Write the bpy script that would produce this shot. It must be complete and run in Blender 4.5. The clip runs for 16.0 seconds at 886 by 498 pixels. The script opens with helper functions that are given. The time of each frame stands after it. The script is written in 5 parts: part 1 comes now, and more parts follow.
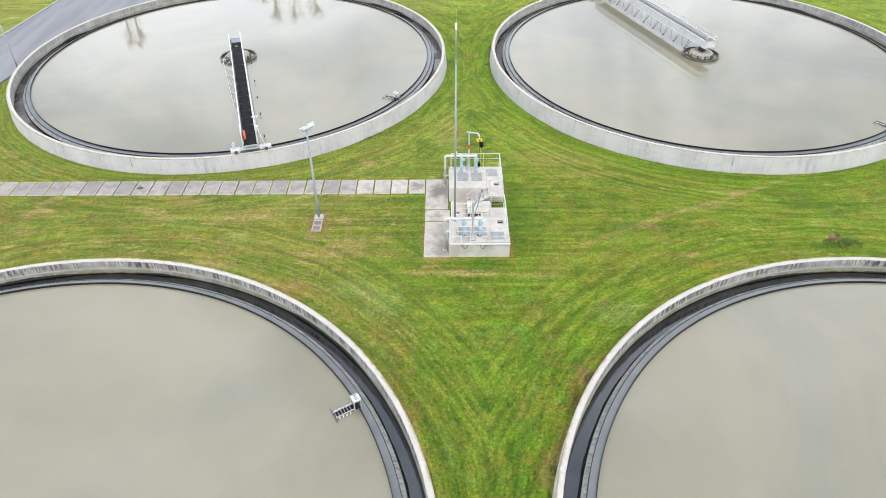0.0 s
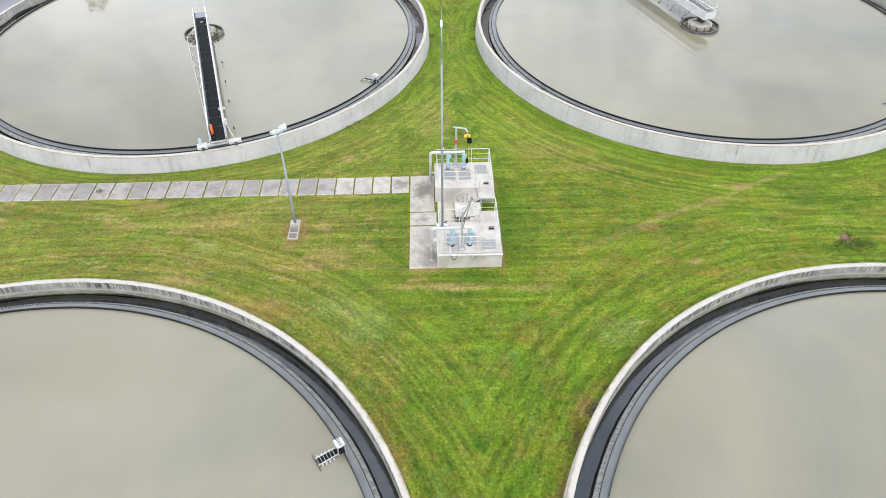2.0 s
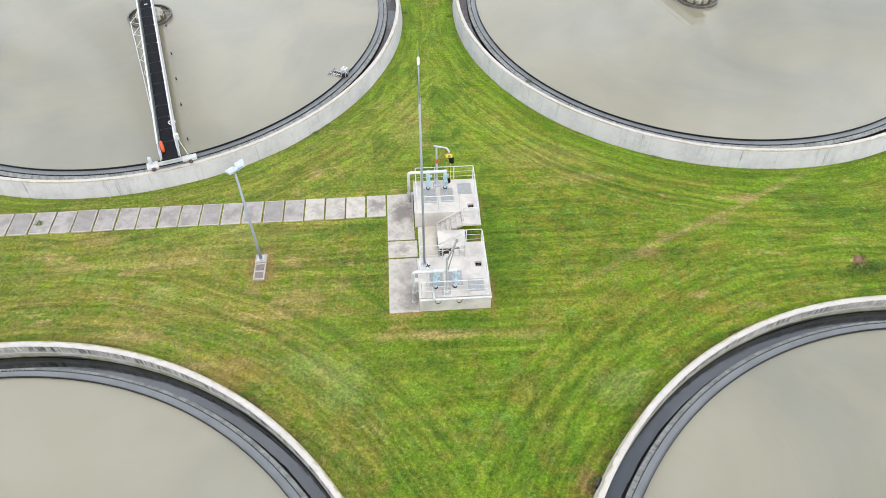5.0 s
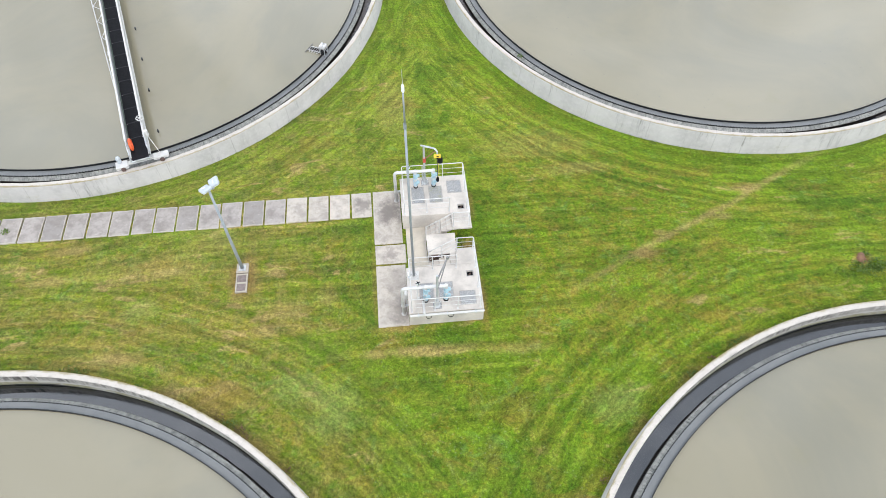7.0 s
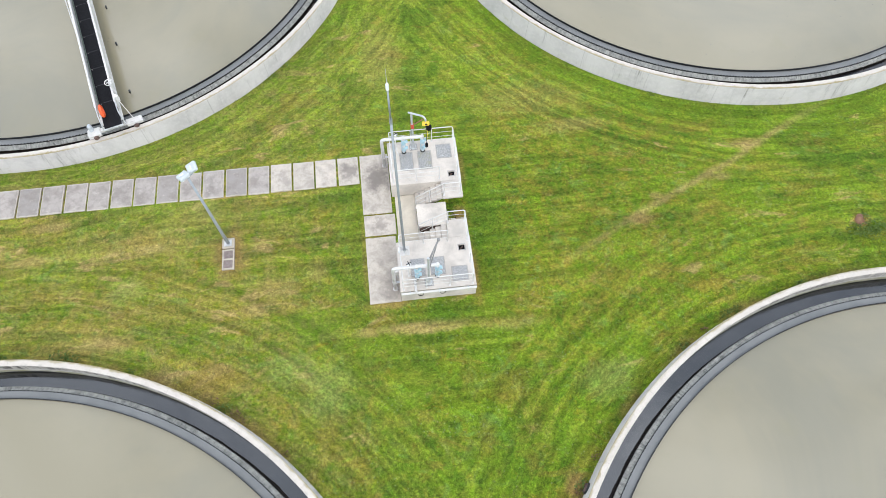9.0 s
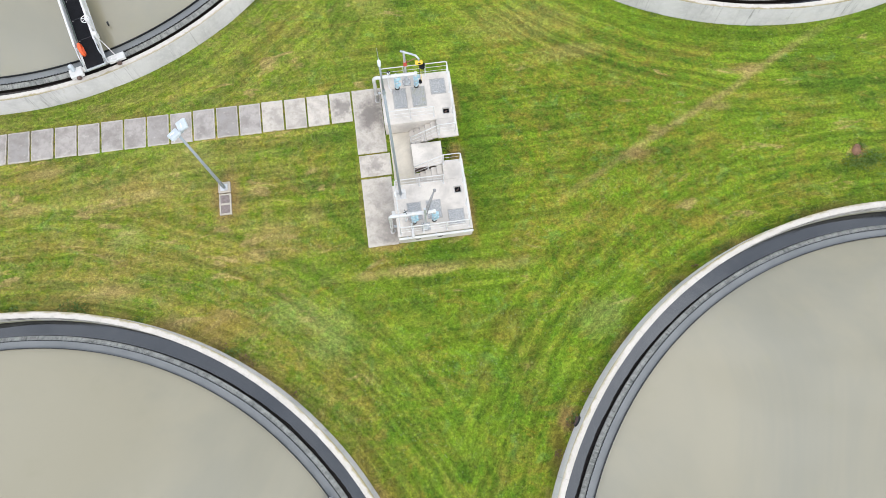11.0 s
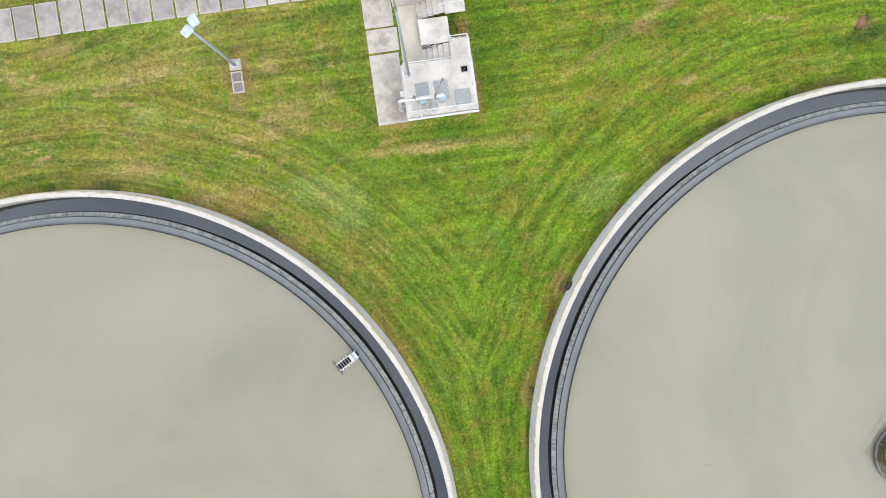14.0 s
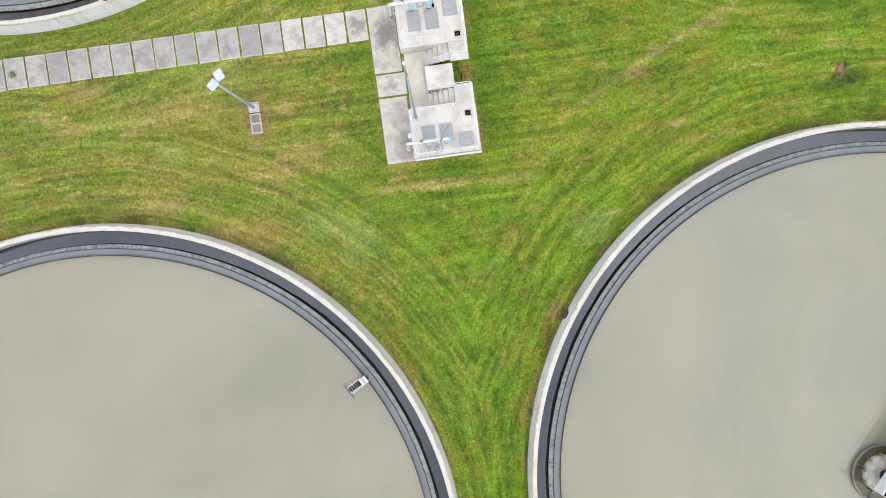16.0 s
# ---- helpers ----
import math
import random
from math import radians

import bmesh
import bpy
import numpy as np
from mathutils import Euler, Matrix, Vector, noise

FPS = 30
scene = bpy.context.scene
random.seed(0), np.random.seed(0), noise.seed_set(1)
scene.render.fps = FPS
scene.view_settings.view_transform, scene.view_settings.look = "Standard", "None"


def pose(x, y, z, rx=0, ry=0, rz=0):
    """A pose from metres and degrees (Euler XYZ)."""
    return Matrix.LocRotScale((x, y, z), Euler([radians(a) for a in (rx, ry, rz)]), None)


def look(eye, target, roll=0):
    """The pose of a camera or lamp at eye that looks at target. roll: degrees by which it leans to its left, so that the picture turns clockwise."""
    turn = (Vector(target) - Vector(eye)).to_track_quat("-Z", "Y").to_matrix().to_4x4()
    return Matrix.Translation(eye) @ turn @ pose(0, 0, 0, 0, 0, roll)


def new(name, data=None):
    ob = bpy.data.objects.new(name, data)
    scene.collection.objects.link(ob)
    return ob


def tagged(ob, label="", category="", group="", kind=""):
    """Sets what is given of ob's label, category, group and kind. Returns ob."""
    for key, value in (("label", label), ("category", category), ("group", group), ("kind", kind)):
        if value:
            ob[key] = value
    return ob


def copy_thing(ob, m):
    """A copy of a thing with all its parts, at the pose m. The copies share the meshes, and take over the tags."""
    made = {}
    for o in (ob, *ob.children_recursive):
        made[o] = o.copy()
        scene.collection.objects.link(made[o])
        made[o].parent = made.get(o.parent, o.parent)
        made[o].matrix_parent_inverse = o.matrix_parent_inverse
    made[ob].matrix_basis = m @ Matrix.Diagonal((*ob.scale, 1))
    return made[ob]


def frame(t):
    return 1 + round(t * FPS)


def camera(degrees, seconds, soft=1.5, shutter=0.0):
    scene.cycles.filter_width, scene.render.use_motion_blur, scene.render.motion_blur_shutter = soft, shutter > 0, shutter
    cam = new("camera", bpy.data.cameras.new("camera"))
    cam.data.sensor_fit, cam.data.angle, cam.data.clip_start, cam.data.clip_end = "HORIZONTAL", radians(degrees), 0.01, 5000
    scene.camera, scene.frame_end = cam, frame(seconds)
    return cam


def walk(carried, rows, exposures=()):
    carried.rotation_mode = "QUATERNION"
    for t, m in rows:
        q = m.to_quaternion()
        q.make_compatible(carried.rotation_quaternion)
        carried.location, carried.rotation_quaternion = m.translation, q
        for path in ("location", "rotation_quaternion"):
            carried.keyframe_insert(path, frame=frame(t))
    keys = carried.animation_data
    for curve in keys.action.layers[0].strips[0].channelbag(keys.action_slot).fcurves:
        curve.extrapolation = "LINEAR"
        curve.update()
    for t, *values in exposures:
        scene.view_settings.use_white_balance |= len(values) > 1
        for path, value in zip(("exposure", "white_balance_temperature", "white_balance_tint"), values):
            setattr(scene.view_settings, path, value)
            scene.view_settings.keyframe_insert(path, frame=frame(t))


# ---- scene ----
cam = camera(65.58, 16.0, soft=0.8)
PATH = [
    (0, (1.381, -30.392, 24.603), (51.662, 0.342, 0.206)),
    (0.5, (1.233, -29.325, 24.723), (50.603, 0.164, -0.256)),
    (1, (1.170, -28.194, 24.889), (49.490, 0.043, -0.654)),
    (1.5, (1.188, -27.142, 25.083), (48.461, 0.136, -1.069)),
    (2, (1.239, -26.065, 25.287), (47.439, 0.231, -1.435)),
    (2.5, (1.282, -24.999, 25.530), (46.385, 0.298, -1.792)),
    (3, (1.296, -23.868, 25.725), (45.409, 0.305, -2.196)),
    (3.5, (1.296, -22.806, 25.968), (44.427, 0.255, -2.570)),
    (4, (1.361, -21.698, 26.213), (43.437, 0.275, -2.944)),
    (4.5, (1.328, -20.652, 26.493), (42.426, 0.152, -3.329)),
    (5, (1.283, -19.657, 26.746), (41.455, -0.001, -3.797)),
    (7.5, (1.642, -14.449, 28.507), (32.870, -0.141, -5.515)),
    (8, (1.740, -13.581, 28.757), (30.854, -0.149, -5.828)),
    (8.5, (1.800, -12.761, 29.051), (28.656, -0.194, -6.163)),
    (9, (1.901, -11.935, 29.354), (26.234, -0.218, -6.492)),
    (11.5, (2.262, -8.270, 31.308), (12.367, -0.197, -7.697)),
    (12, (2.260, -7.680, 31.737), (9.386, -0.265, -7.766)),
    (12.5, (2.269, -7.080, 32.193), (6.469, -0.285, -7.886)),
    (13, (2.312, -6.449, 32.729), (3.331, -0.277, -7.795)),
    (13.5, (2.311, -5.780, 33.231), (0.231, -0.299, -7.814)),
    (14, (2.284, -5.215, 33.735), (-1.985, -0.305, -7.790)),
    (14.5, (2.254, -4.721, 34.271), (-2.133, -0.319, -7.750)),
    (15, (2.275, -4.320, 34.913), (-2.001, -0.243, -7.676)),
    (15.5, (2.302, -3.970, 35.444), (-1.925, -0.183, -7.661)),
    (16, (2.332, -3.660, 35.991), (-1.766, -0.159, -7.648)),
]
walk(cam, [(t, pose(*eye, *turn)) for t, eye, turn in PATH])

# ---- world, sun, exposure ----
scene.view_settings.exposure = 1.26
world = bpy.data.worlds.new("overcast_sky")
scene.world = world
world.use_nodes = True
wt = world.node_tree
wt.nodes.clear()


def wnode(kind, **values):
    n = wt.nodes.new(kind)
    for k, v in values.items():
        n.inputs[k].default_value = v
    return n


w_out = wnode("ShaderNodeOutputWorld")
w_bg = wnode("ShaderNodeBackground", Strength=0.80)
w_sky = wt.nodes.new("ShaderNodeTexSky")
w_sky.sky_type, w_sky.sun_disc = "NISHITA", False
w_sky.sun_elevation, w_sky.sun_rotation = radians(54), radians(165)
w_scale = wnode("ShaderNodeVectorMath", )
w_scale.operation = "SCALE"
w_scale.inputs["Scale"].default_value = 0.10
w_co = wt.nodes.new("ShaderNodeTexCoord")
w_map = wt.nodes.new("ShaderNodeMapping")
w_map.inputs["Scale"].default_value = (1.0, 1.0, 1.25)
w_noise = wnode("ShaderNodeTexNoise", Scale=2.2, Detail=6.0, Roughness=0.58, Distortion=0.5)
w_ramp = wt.nodes.new("ShaderNodeValToRGB")
w_ramp.color_ramp.elements[0].position, w_ramp.color_ramp.elements[0].color = 0.40, (0.46, 0.52, 0.62, 1)
w_ramp.color_ramp.elements[1].position, w_ramp.color_ramp.elements[1].color = 0.60, (1.20, 1.27, 1.39, 1)
w_mix = wt.nodes.new("ShaderNodeMix")
w_mix.data_type = "RGBA"
w_mix.inputs[0].default_value = 0.86
wl = wt.links.new
wl(w_co.outputs["Generated"], w_map.inputs["Vector"])
wl(w_map.outputs["Vector"], w_noise.inputs["Vector"])
wl(w_noise.outputs["Fac"], w_ramp.inputs["Fac"])
wl(w_sky.outputs["Color"], w_scale.inputs[0])
wl(w_scale.outputs["Vector"], w_mix.inputs[6])
wl(w_ramp.outputs["Color"], w_mix.inputs[7])
# thin bright haze all round the horizon
w_sep = wt.nodes.new("ShaderNodeSeparateXYZ")
w_haze = wt.nodes.new("ShaderNodeMapRange")
w_haze.interpolation_type = "SMOOTHSTEP"
for k, v in enumerate((0.0, 0.55, 1.48, 0.98)):
    w_haze.inputs[k + 1].default_value = v
w_glow = wt.nodes.new("ShaderNodeVectorMath")
w_glow.operation = "SCALE"
wl(w_co.outputs["Generated"], w_sep.inputs[0])
wl(w_sep.outputs["Z"], w_haze.inputs[0])
wl(w_mix.outputs[2], w_glow.inputs[0])
wl(w_haze.outputs[0], w_glow.inputs["Scale"])
wl(w_glow.outputs["Vector"], w_bg.inputs["Color"])
wl(w_bg.outputs["Background"], w_out.inputs["Surface"])

sun = new("sun", bpy.data.lights.new("sun", "SUN"))
sun.data.energy, sun.data.angle, sun.data.color = 0.50, radians(12), (1.0, 0.93, 0.80)
sun.matrix_world = look((0, 0, 60), (-10, 36, 9.0))


# ---- materials ----
class Graph:
    """Short hand for one procedural material."""

    def __init__(self, name):
        self.m = bpy.data.materials.new(name)
        self.m.use_nodes = True
        self.t = self.m.node_tree
        self.t.nodes.clear()
        self.out = self.t.nodes.new("ShaderNodeOutputMaterial")
        self.b = self.t.nodes.new("ShaderNodeBsdfPrincipled")
        self.t.links.new(self.b.outputs[0], self.out.inputs["Surface"])

    def put(self, socket, v):
        if hasattr(v, "links"):
            self.t.links.new(v, socket)
        elif hasattr(v, "__len__") and len(v) == 3 and socket.type == "RGBA":
            socket.default_value = (*v, 1)
        else:
            socket.default_value = v

    def set(self, **kw):
        for k, v in kw.items():
            self.put(self.b.inputs[k.replace("_", " ")], v)
        return self

    def coord(self, which="Object"):
        if which == "World":
            return self.t.nodes.new("ShaderNodeNewGeometry").outputs["Position"]
        return self.t.nodes.new("ShaderNodeTexCoord").outputs[which]

    def stretch(self, vec, sx, sy, sz):
        n = self.t.nodes.new("ShaderNodeMapping")
        self.put(n.inputs["Vector"], vec)
        n.inputs["Scale"].default_value = (sx, sy, sz)
        return n.outputs[0]

    def noise(self, vec, scale, detail=4.0, rough=0.55, distort=0.0):
        n = self.t.nodes.new("ShaderNodeTexNoise")
        self.put(n.inputs["Vector"], vec)
        n.inputs["Scale"].default_value, n.inputs["Detail"].default_value = scale, detail
        n.inputs["Roughness"].default_value, n.inputs["Distortion"].default_value = rough, distort
        return n.outputs["Fac"]

    def cells(self, vec, scale, what="Color"):
        n = self.t.nodes.new("ShaderNodeTexVoronoi")
        self.put(n.inputs["Vector"], vec)
        n.inputs["Scale"].default_value = scale
        return n.outputs[what]

    def math(self, op, a, b=0.0, c=None):
        n = self.t.nodes.new("ShaderNodeMath")
        n.operation = op
        self.put(n.inputs[0], a)
        self.put(n.inputs[1], b)
        if c is not None:
            self.put(n.inputs[2], c)
        return n.outputs[0]

    def span(self, v, lo, hi, a=0.0, b=1.0):
        n = self.t.nodes.new("ShaderNodeMapRange")
        for i, x in enumerate((v, lo, hi, a, b)):
            self.put(n.inputs[i], x)
        n.interpolation_type = "SMOOTHSTEP"
        return n.outputs[0]

    def mix(self, f, a, b, blend="MIX"):
        n = self.t.nodes.new("ShaderNodeMix")
        n.data_type, n.blend_type = "RGBA", blend
        self.put(n.inputs[0], f)
        self.put(n.inputs[6], a)
        self.put(n.inputs[7], b)
        return n.outputs[2]

    def split(self, vec):
        n = self.t.nodes.new("ShaderNodeSeparateXYZ")
        self.put(n.inputs[0], vec)
        return n.outputs

    def join(self, x, y, z):
        n = self.t.nodes.new("ShaderNodeCombineXYZ")
        for i, v in enumerate((x, y, z)):
            self.put(n.inputs[i], v)
        return n.outputs[0]

    def away(self, vec, point):
        n = self.t.nodes.new("ShaderNodeVectorMath")
        n.operation = "DISTANCE"
        self.put(n.inputs[0], vec)
        n.inputs[1].default_value = point
        return n.outputs["Value"]

    def bump(self, height, strength=0.4, distance=0.02):
        n = self.t.nodes.new("ShaderNodeBump")
        n.inputs["Strength"].default_value, n.inputs["Distance"].default_value = strength, distance
        self.put(n.inputs["Height"], height)
        self.t.links.new(n.outputs[0], self.b.inputs["Normal"])
        return self

    def random(self):
        return self.t.nodes.new("ShaderNodeObjectInfo").outputs["Random"]


TANKS = [(-16.97, 27.52), (23.50, 27.50), (-16.94, -19.30), (23.30, -19.33)]
R_FOOT, R_OUT, R_IN, R_SLOPE, R_WEIR, R_BAFFLE = 18.33, 18.20, 17.91, 17.22, 16.98, 16.63
Z_RIM, Z_WATER, Z_CHANNEL = 0.88, 0.34, 0.0


def plain(name, colour, rough=0.5, metal=0.0, spread=0.15, scale=6.0, relief=0.15):
    """Paint, steel, rubber and the like: one colour with grime at two scales and a fine grain."""
    g = Graph(name)
    p = g.coord()
    dark = tuple(c * (1 - spread) for c in colour)
    a = g.mix(g.span(g.noise(p, scale, 5), 0.35, 0.7), colour, dark)
    b = g.mix(g.span(g.noise(p, scale * 9, 3), 0.45, 0.8, 0, 0.6), a, tuple(c * (1 - 0.8 * spread) for c in colour))
    g.set(Base_Color=b, Roughness=g.span(g.noise(p, scale * 4, 3), 0.2, 0.8, rough * 0.8, min(1, rough * 1.2)), Metallic=metal)
    g.bump(g.noise(p, scale * 15, 3), relief, 0.004)
    return g.m


def grass_material():
    g = Graph("mown_grass")
    p = g.coord("World")
    x, y, z = g.split(p)
    flat = g.join(x, y, 0.0)
    warp = g.noise(flat, 0.25, 3)
    # mowing arcs that follow the walls
    near = None
    for cx, cy in TANKS:
        d = g.away(flat, (cx, cy, 0))
        near = d if near is None else g.math("MINIMUM", near, d)
    ring = g.math("ADD", near, g.math("MULTIPLY", warp, 0.9))
    along = g.math("MULTIPLY", g.math("ADD", x, g.math("MULTIPLY", y, 1.7)), 0.14)
    arcs = g.noise(g.join(ring, along, 0.0), 1.55, 6, 0.62, 0.25)
    west = g.span(g.math("ADD", x, g.math("MULTIPLY", warp, 6.0)), 8.0, -3.0, 0.0, 1.0)
    rowed = g.math("MAXIMUM", west, g.span(x, 10.0, 17.0))
    rows = g.noise(g.stretch(flat, 0.11, 1.0, 1.0), 1.5, 6, 0.62, 0.25)
    rows = g.math("ADD", g.math("MULTIPLY", rows, rowed), g.math("MULTIPLY", g.noise(flat, 0.55, 7, 0.66, 0.5), g.math("SUBTRACT", 1.0, rowed)))
    arc_here = g.span(near, 21.0, 26.0, 1.0, 0.15)
    stripes = g.math("ADD", g.math("MULTIPLY", arcs, arc_here), g.math("MULTIPLY", rows, g.math("SUBTRACT", 1.0, arc_here)))
    broad = g.noise(flat, 0.20, 5, 0.6, 0.6)
    patch = g.noise(flat, 0.75, 7, 0.68, 0.5)
    clump = g.noise(flat, 2.4, 8, 0.76, 0.5)
    blade = g.noise(flat, 7.0, 7, 0.80, 0.3)
    fine = g.noise(flat, 26.0, 5, 0.85)
    hue = g.noise(flat, 3.1, 8, 0.80, 0.7)
    deep, mid, light = (0.062, 0.132, 0.010), (0.112, 0.180, 0.012), (0.168, 0.218, 0.022)
    straw, bare = (0.290, 0.220, 0.100), (0.285, 0.192, 0.120)
    mixed = g.math("ADD", g.math("ADD", g.math("MULTIPLY", broad, 0.20), g.math("MULTIPLY", patch, 0.22)), g.math("ADD", g.math("MULTIPLY", stripes, 0.44), g.math("MULTIPLY", clump, 0.14)))
    c = g.mix(g.span(mixed, 0.425, 0.500), deep, mid)
    c = g.mix(g.span(mixed, 0.49, 0.585), c, light)
    c = g.mix(g.math("MULTIPLY", g.span(stripes, 0.55, 0.66), g.span(broad, 0.42, 0.58, 0.05, 0.50)), c, straw)
    # tired grass in streaks along the rows, mostly on the west lawn, breaking up into small bare spots
    cut_arc = g.noise(g.join(ring, g.math("MULTIPLY", along, 0.5), 0.0), 2.6, 4, 0.62, 0.15)
    cut_row = g.noise(g.stretch(flat, 0.05, 1.0, 1.0), 2.5, 4, 0.62, 0.15)
    cut = g.math("ADD", g.math("MULTIPLY", cut_arc, arc_here), g.math("MULTIPLY", cut_row, g.math("SUBTRACT", 1.0, arc_here)))
    streak = g.noise(g.stretch(flat, 0.20, 1.0, 1.0), 0.85, 9, 0.70, 0.4)
    dry = g.math("ADD", g.math("MULTIPLY", g.math("ADD", g.math("MULTIPLY", streak, rowed), g.math("MULTIPLY", g.noise(flat, 0.62, 9, 0.74, 0.6), g.math("SUBTRACT", 1.0, rowed))), 0.72), g.math("MULTIPLY", clump, 0.28))
    dry = g.math("ADD", dry, g.math("SUBTRACT", g.math("MULTIPLY", west, 0.050), g.span(x, 10.0, 17.0, 0.0, 0.025)))
    c = g.mix(g.span(dry, 0.485, 0.600, 0.0, 0.50), c, (0.210, 0.172, 0.036))
    c = g.mix(g.span(dry, 0.560, 0.645, 0.0, 0.42), c, straw)
    spots = g.math("ADD", g.noise(g.stretch(flat, 0.55, 1.0, 1.0), 0.95, 8, 0.74, 0.8), g.math("MULTIPLY", west, 0.035))
    c = g.mix(g.span(spots, 0.590, 0.680, 0.0, 0.55), c, bare)
    # lusher, darker growth on the low ground to the south
    south = g.math("MULTIPLY", g.span(g.math("ADD", y, g.math("MULTIPLY", warp, 5.0)), 3.5, -4.0, 0.0, 1.0), g.span(x, -9.0, 0.0))
    c = g.mix(g.math("MULTIPLY", south, g.span(patch, 0.38, 0.60, 0.38, 0.06)), c, (0.070, 0.150, 0.010))
    north = g.span(g.math("ADD", y, g.math("MULTIPLY", warp, 4.0)), 7.0, 15.0, 0.0, 1.0)
    c = g.mix(g.math("MULTIPLY", north, g.span(patch, 0.40, 0.62, 0.25, 0.62)), c, (0.205, 0.258, 0.045))
    # rusty moss and blue-green clover
    c = g.mix(g.span(g.noise(flat, 1.35, 9, 0.80, 0.9), 0.545, 0.660, 0.0, 0.62), c, (0.250, 0.165, 0.020))
    c = g.mix(g.span(g.noise(flat, 0.9, 9, 0.80, 0.6), 0.540, 0.65, 0.0, 0.58), c, (0.185, 0.255, 0.085))
    c = g.mix(g.span(g.noise(flat, 1.15, 8, 0.78, 0.6), 0.430, 0.345, 0.0, 0.66), c, (0.050, 0.125, 0.010))
    # soft patches of lime, clover, rust and bare pinkish soil
    lush = g.noise(flat, 0.45, 3, 0.55, 1.2)
    lush = g.math("ADD", g.math("MULTIPLY", lush, 0.75), g.math("MULTIPLY", stripes, 0.25))
    c = g.mix(g.math("MULTIPLY", g.span(lush, 0.50, 0.60, 0.0, 0.50), g.span(west, 0.0, 1.0, 1.0, 0.45)), c, (0.118, 0.222, 0.013))
    c = g.mix(g.span(lush, 0.480, 0.40, 0.0, 0.60), c, (0.058, 0.135, 0.011))
    c = g.mix(g.span(g.noise(g.stretch(flat, 0.7, 1.0, 1.0), 1.05, 4, 0.6, 1.0), 0.585, 0.68, 0.0, 0.60), c, (0.120, 0.225, 0.060))
    rust = g.math("ADD", g.noise(g.stretch(flat, 0.5, 1.0, 1.0), 0.80, 4, 0.62, 0.8), g.math("MULTIPLY", west, 0.030))
    c = g.mix(g.span(rust, 0.560, 0.66, 0.0, 0.48), c, (0.205, 0.150, 0.042))
    pink = g.math("ADD", g.noise(g.stretch(flat, 0.38, 1.0, 1.0), 0.95, 4, 0.62, 0.7), g.math("MULTIPLY", west, 0.055))
    pink = g.math("SUBTRACT", pink, g.span(y, -2.0, -9.0, 0.0, 0.06))
    c = g.mix(g.span(pink, 0.625, 0.71, 0.0, 0.75), c, (0.345, 0.250, 0.160))
    # thin, bare, pale or lush places of their own shape: x, y, reach, weight, squash
    ragged = g.math("MULTIPLY", g.math("SUBTRACT", g.noise(flat, 1.7, 5, 0.7), 0.5), 1.9)
    def spread(c, colour, places):
        for px, py, reach, weight, sx, sy in places:
            d = g.away(g.join(g.math("MULTIPLY", g.math("SUBTRACT", x, px), sx), g.math("MULTIPLY", g.math("SUBTRACT", y, py), sy), 0.0), (0, 0, 0))
            d = g.math("ADD", d, g.math("MULTIPLY", ragged, reach * 0.6))
            c = g.mix(g.span(d, reach * 0.25, reach, weight, 0.0), c, colour)
        return c

    c = spread(c, (0.330, 0.245, 0.150), (
        (2.4, -1.35, 2.3, 0.9, 0.75, 5), (-0.2, -1.35, 0.7, 0.45, 0.8, 2.0), (6.4, -1.6, 1.4, 0.4, 0.7, 3), (-12.5, -0.6, 2.2, 0.25, 0.7, 2), (-7.6, 5.4, 2.2, 0.22, 0.6, 2.2), (-11, 4.2, 2.6, 0.22, 0.5, 2),
        (9, 11, 2.6, 0.3, 0.6, 1.5), (11.2, 9, 1.6, 0.45, 0.6, 2.2), (1.5, 14.5, 2.4, 0.3, 1.4, 0.7), (-4.2, 1.3, 1.2, 0.4, 0.8, 1.2),
        (-2.4, 1.9, 0.8, 0.35, 1, 1)))
    c = spread(c, (0.2, 0.29, 0.1), (
        (-2.1, -3.9, 1.5, 0.62, 1, 0.8), (-3.6, -2.7, 1.1, 0.45, 0.8, 1), (9.9, -4.7, 1.3, 0.5, 0.8, 1.1), (10.8, -4.2, 1.0, 0.4, 0.7, 1.2), (-11.2, 1.8, 1.0, 0.4, 0.8, 1), (-7.7, 5.8, 0.9, 0.35, 0.8, 1)))
    c = spread(c, (0.330, 0.238, 0.150), (
        (13.4, 3.0, 0.6, 0.7, 0.8, 1.5), (14.5, 4.2, 0.45, 0.6, 0.9, 1.4), (18.0, 5.0, 0.6, 0.6, 0.7, 1.6), (20.0, 6.9, 0.8, 0.45, 0.6, 1.6), (-5.1, 3.5, 0.5, 0.55, 1, 1),
        (-5.2, 0.3, 0.6, 0.6, 0.8, 1.3), (-11.8, -0.5, 0.8, 0.6, 0.6, 1.7), (-9.1, -2.3, 0.6, 0.55, 0.8, 1.3), (-15.0, 5.7, 0.8, 0.65, 0.5, 1.8), (-15.8, 3.9, 0.8, 0.55, 0.5, 1.8),
        (-10.1, 4.0, 0.6, 0.5, 0.6, 1.6), (-3.9, 4.5, 0.5, 0.4, 1, 1)))
    c = spread(c, (0.200, 0.150, 0.040), (
        (-7.1, -2.7, 1.5, 0.6, 1, 1.3), (-2.1, -5.7, 1.0, 0.5, 1.2, 0.8), (-1.3, -9.7, 1.2, 0.55, 1.5, 0.7), (4.5, -6.6, 0.9, 0.4, 1.5, 0.7), (11.5, 0.0, 1.3, 0.4, 0.8, 1.2),
        (7.3, -9.6, 1.0, 0.7, 1.6, 0.8), (-0.2, -11.1, 1.0, 0.5, 1.5, 0.7), (5.9, -4.5, 1.3, 0.45, 0.9, 1.1)))
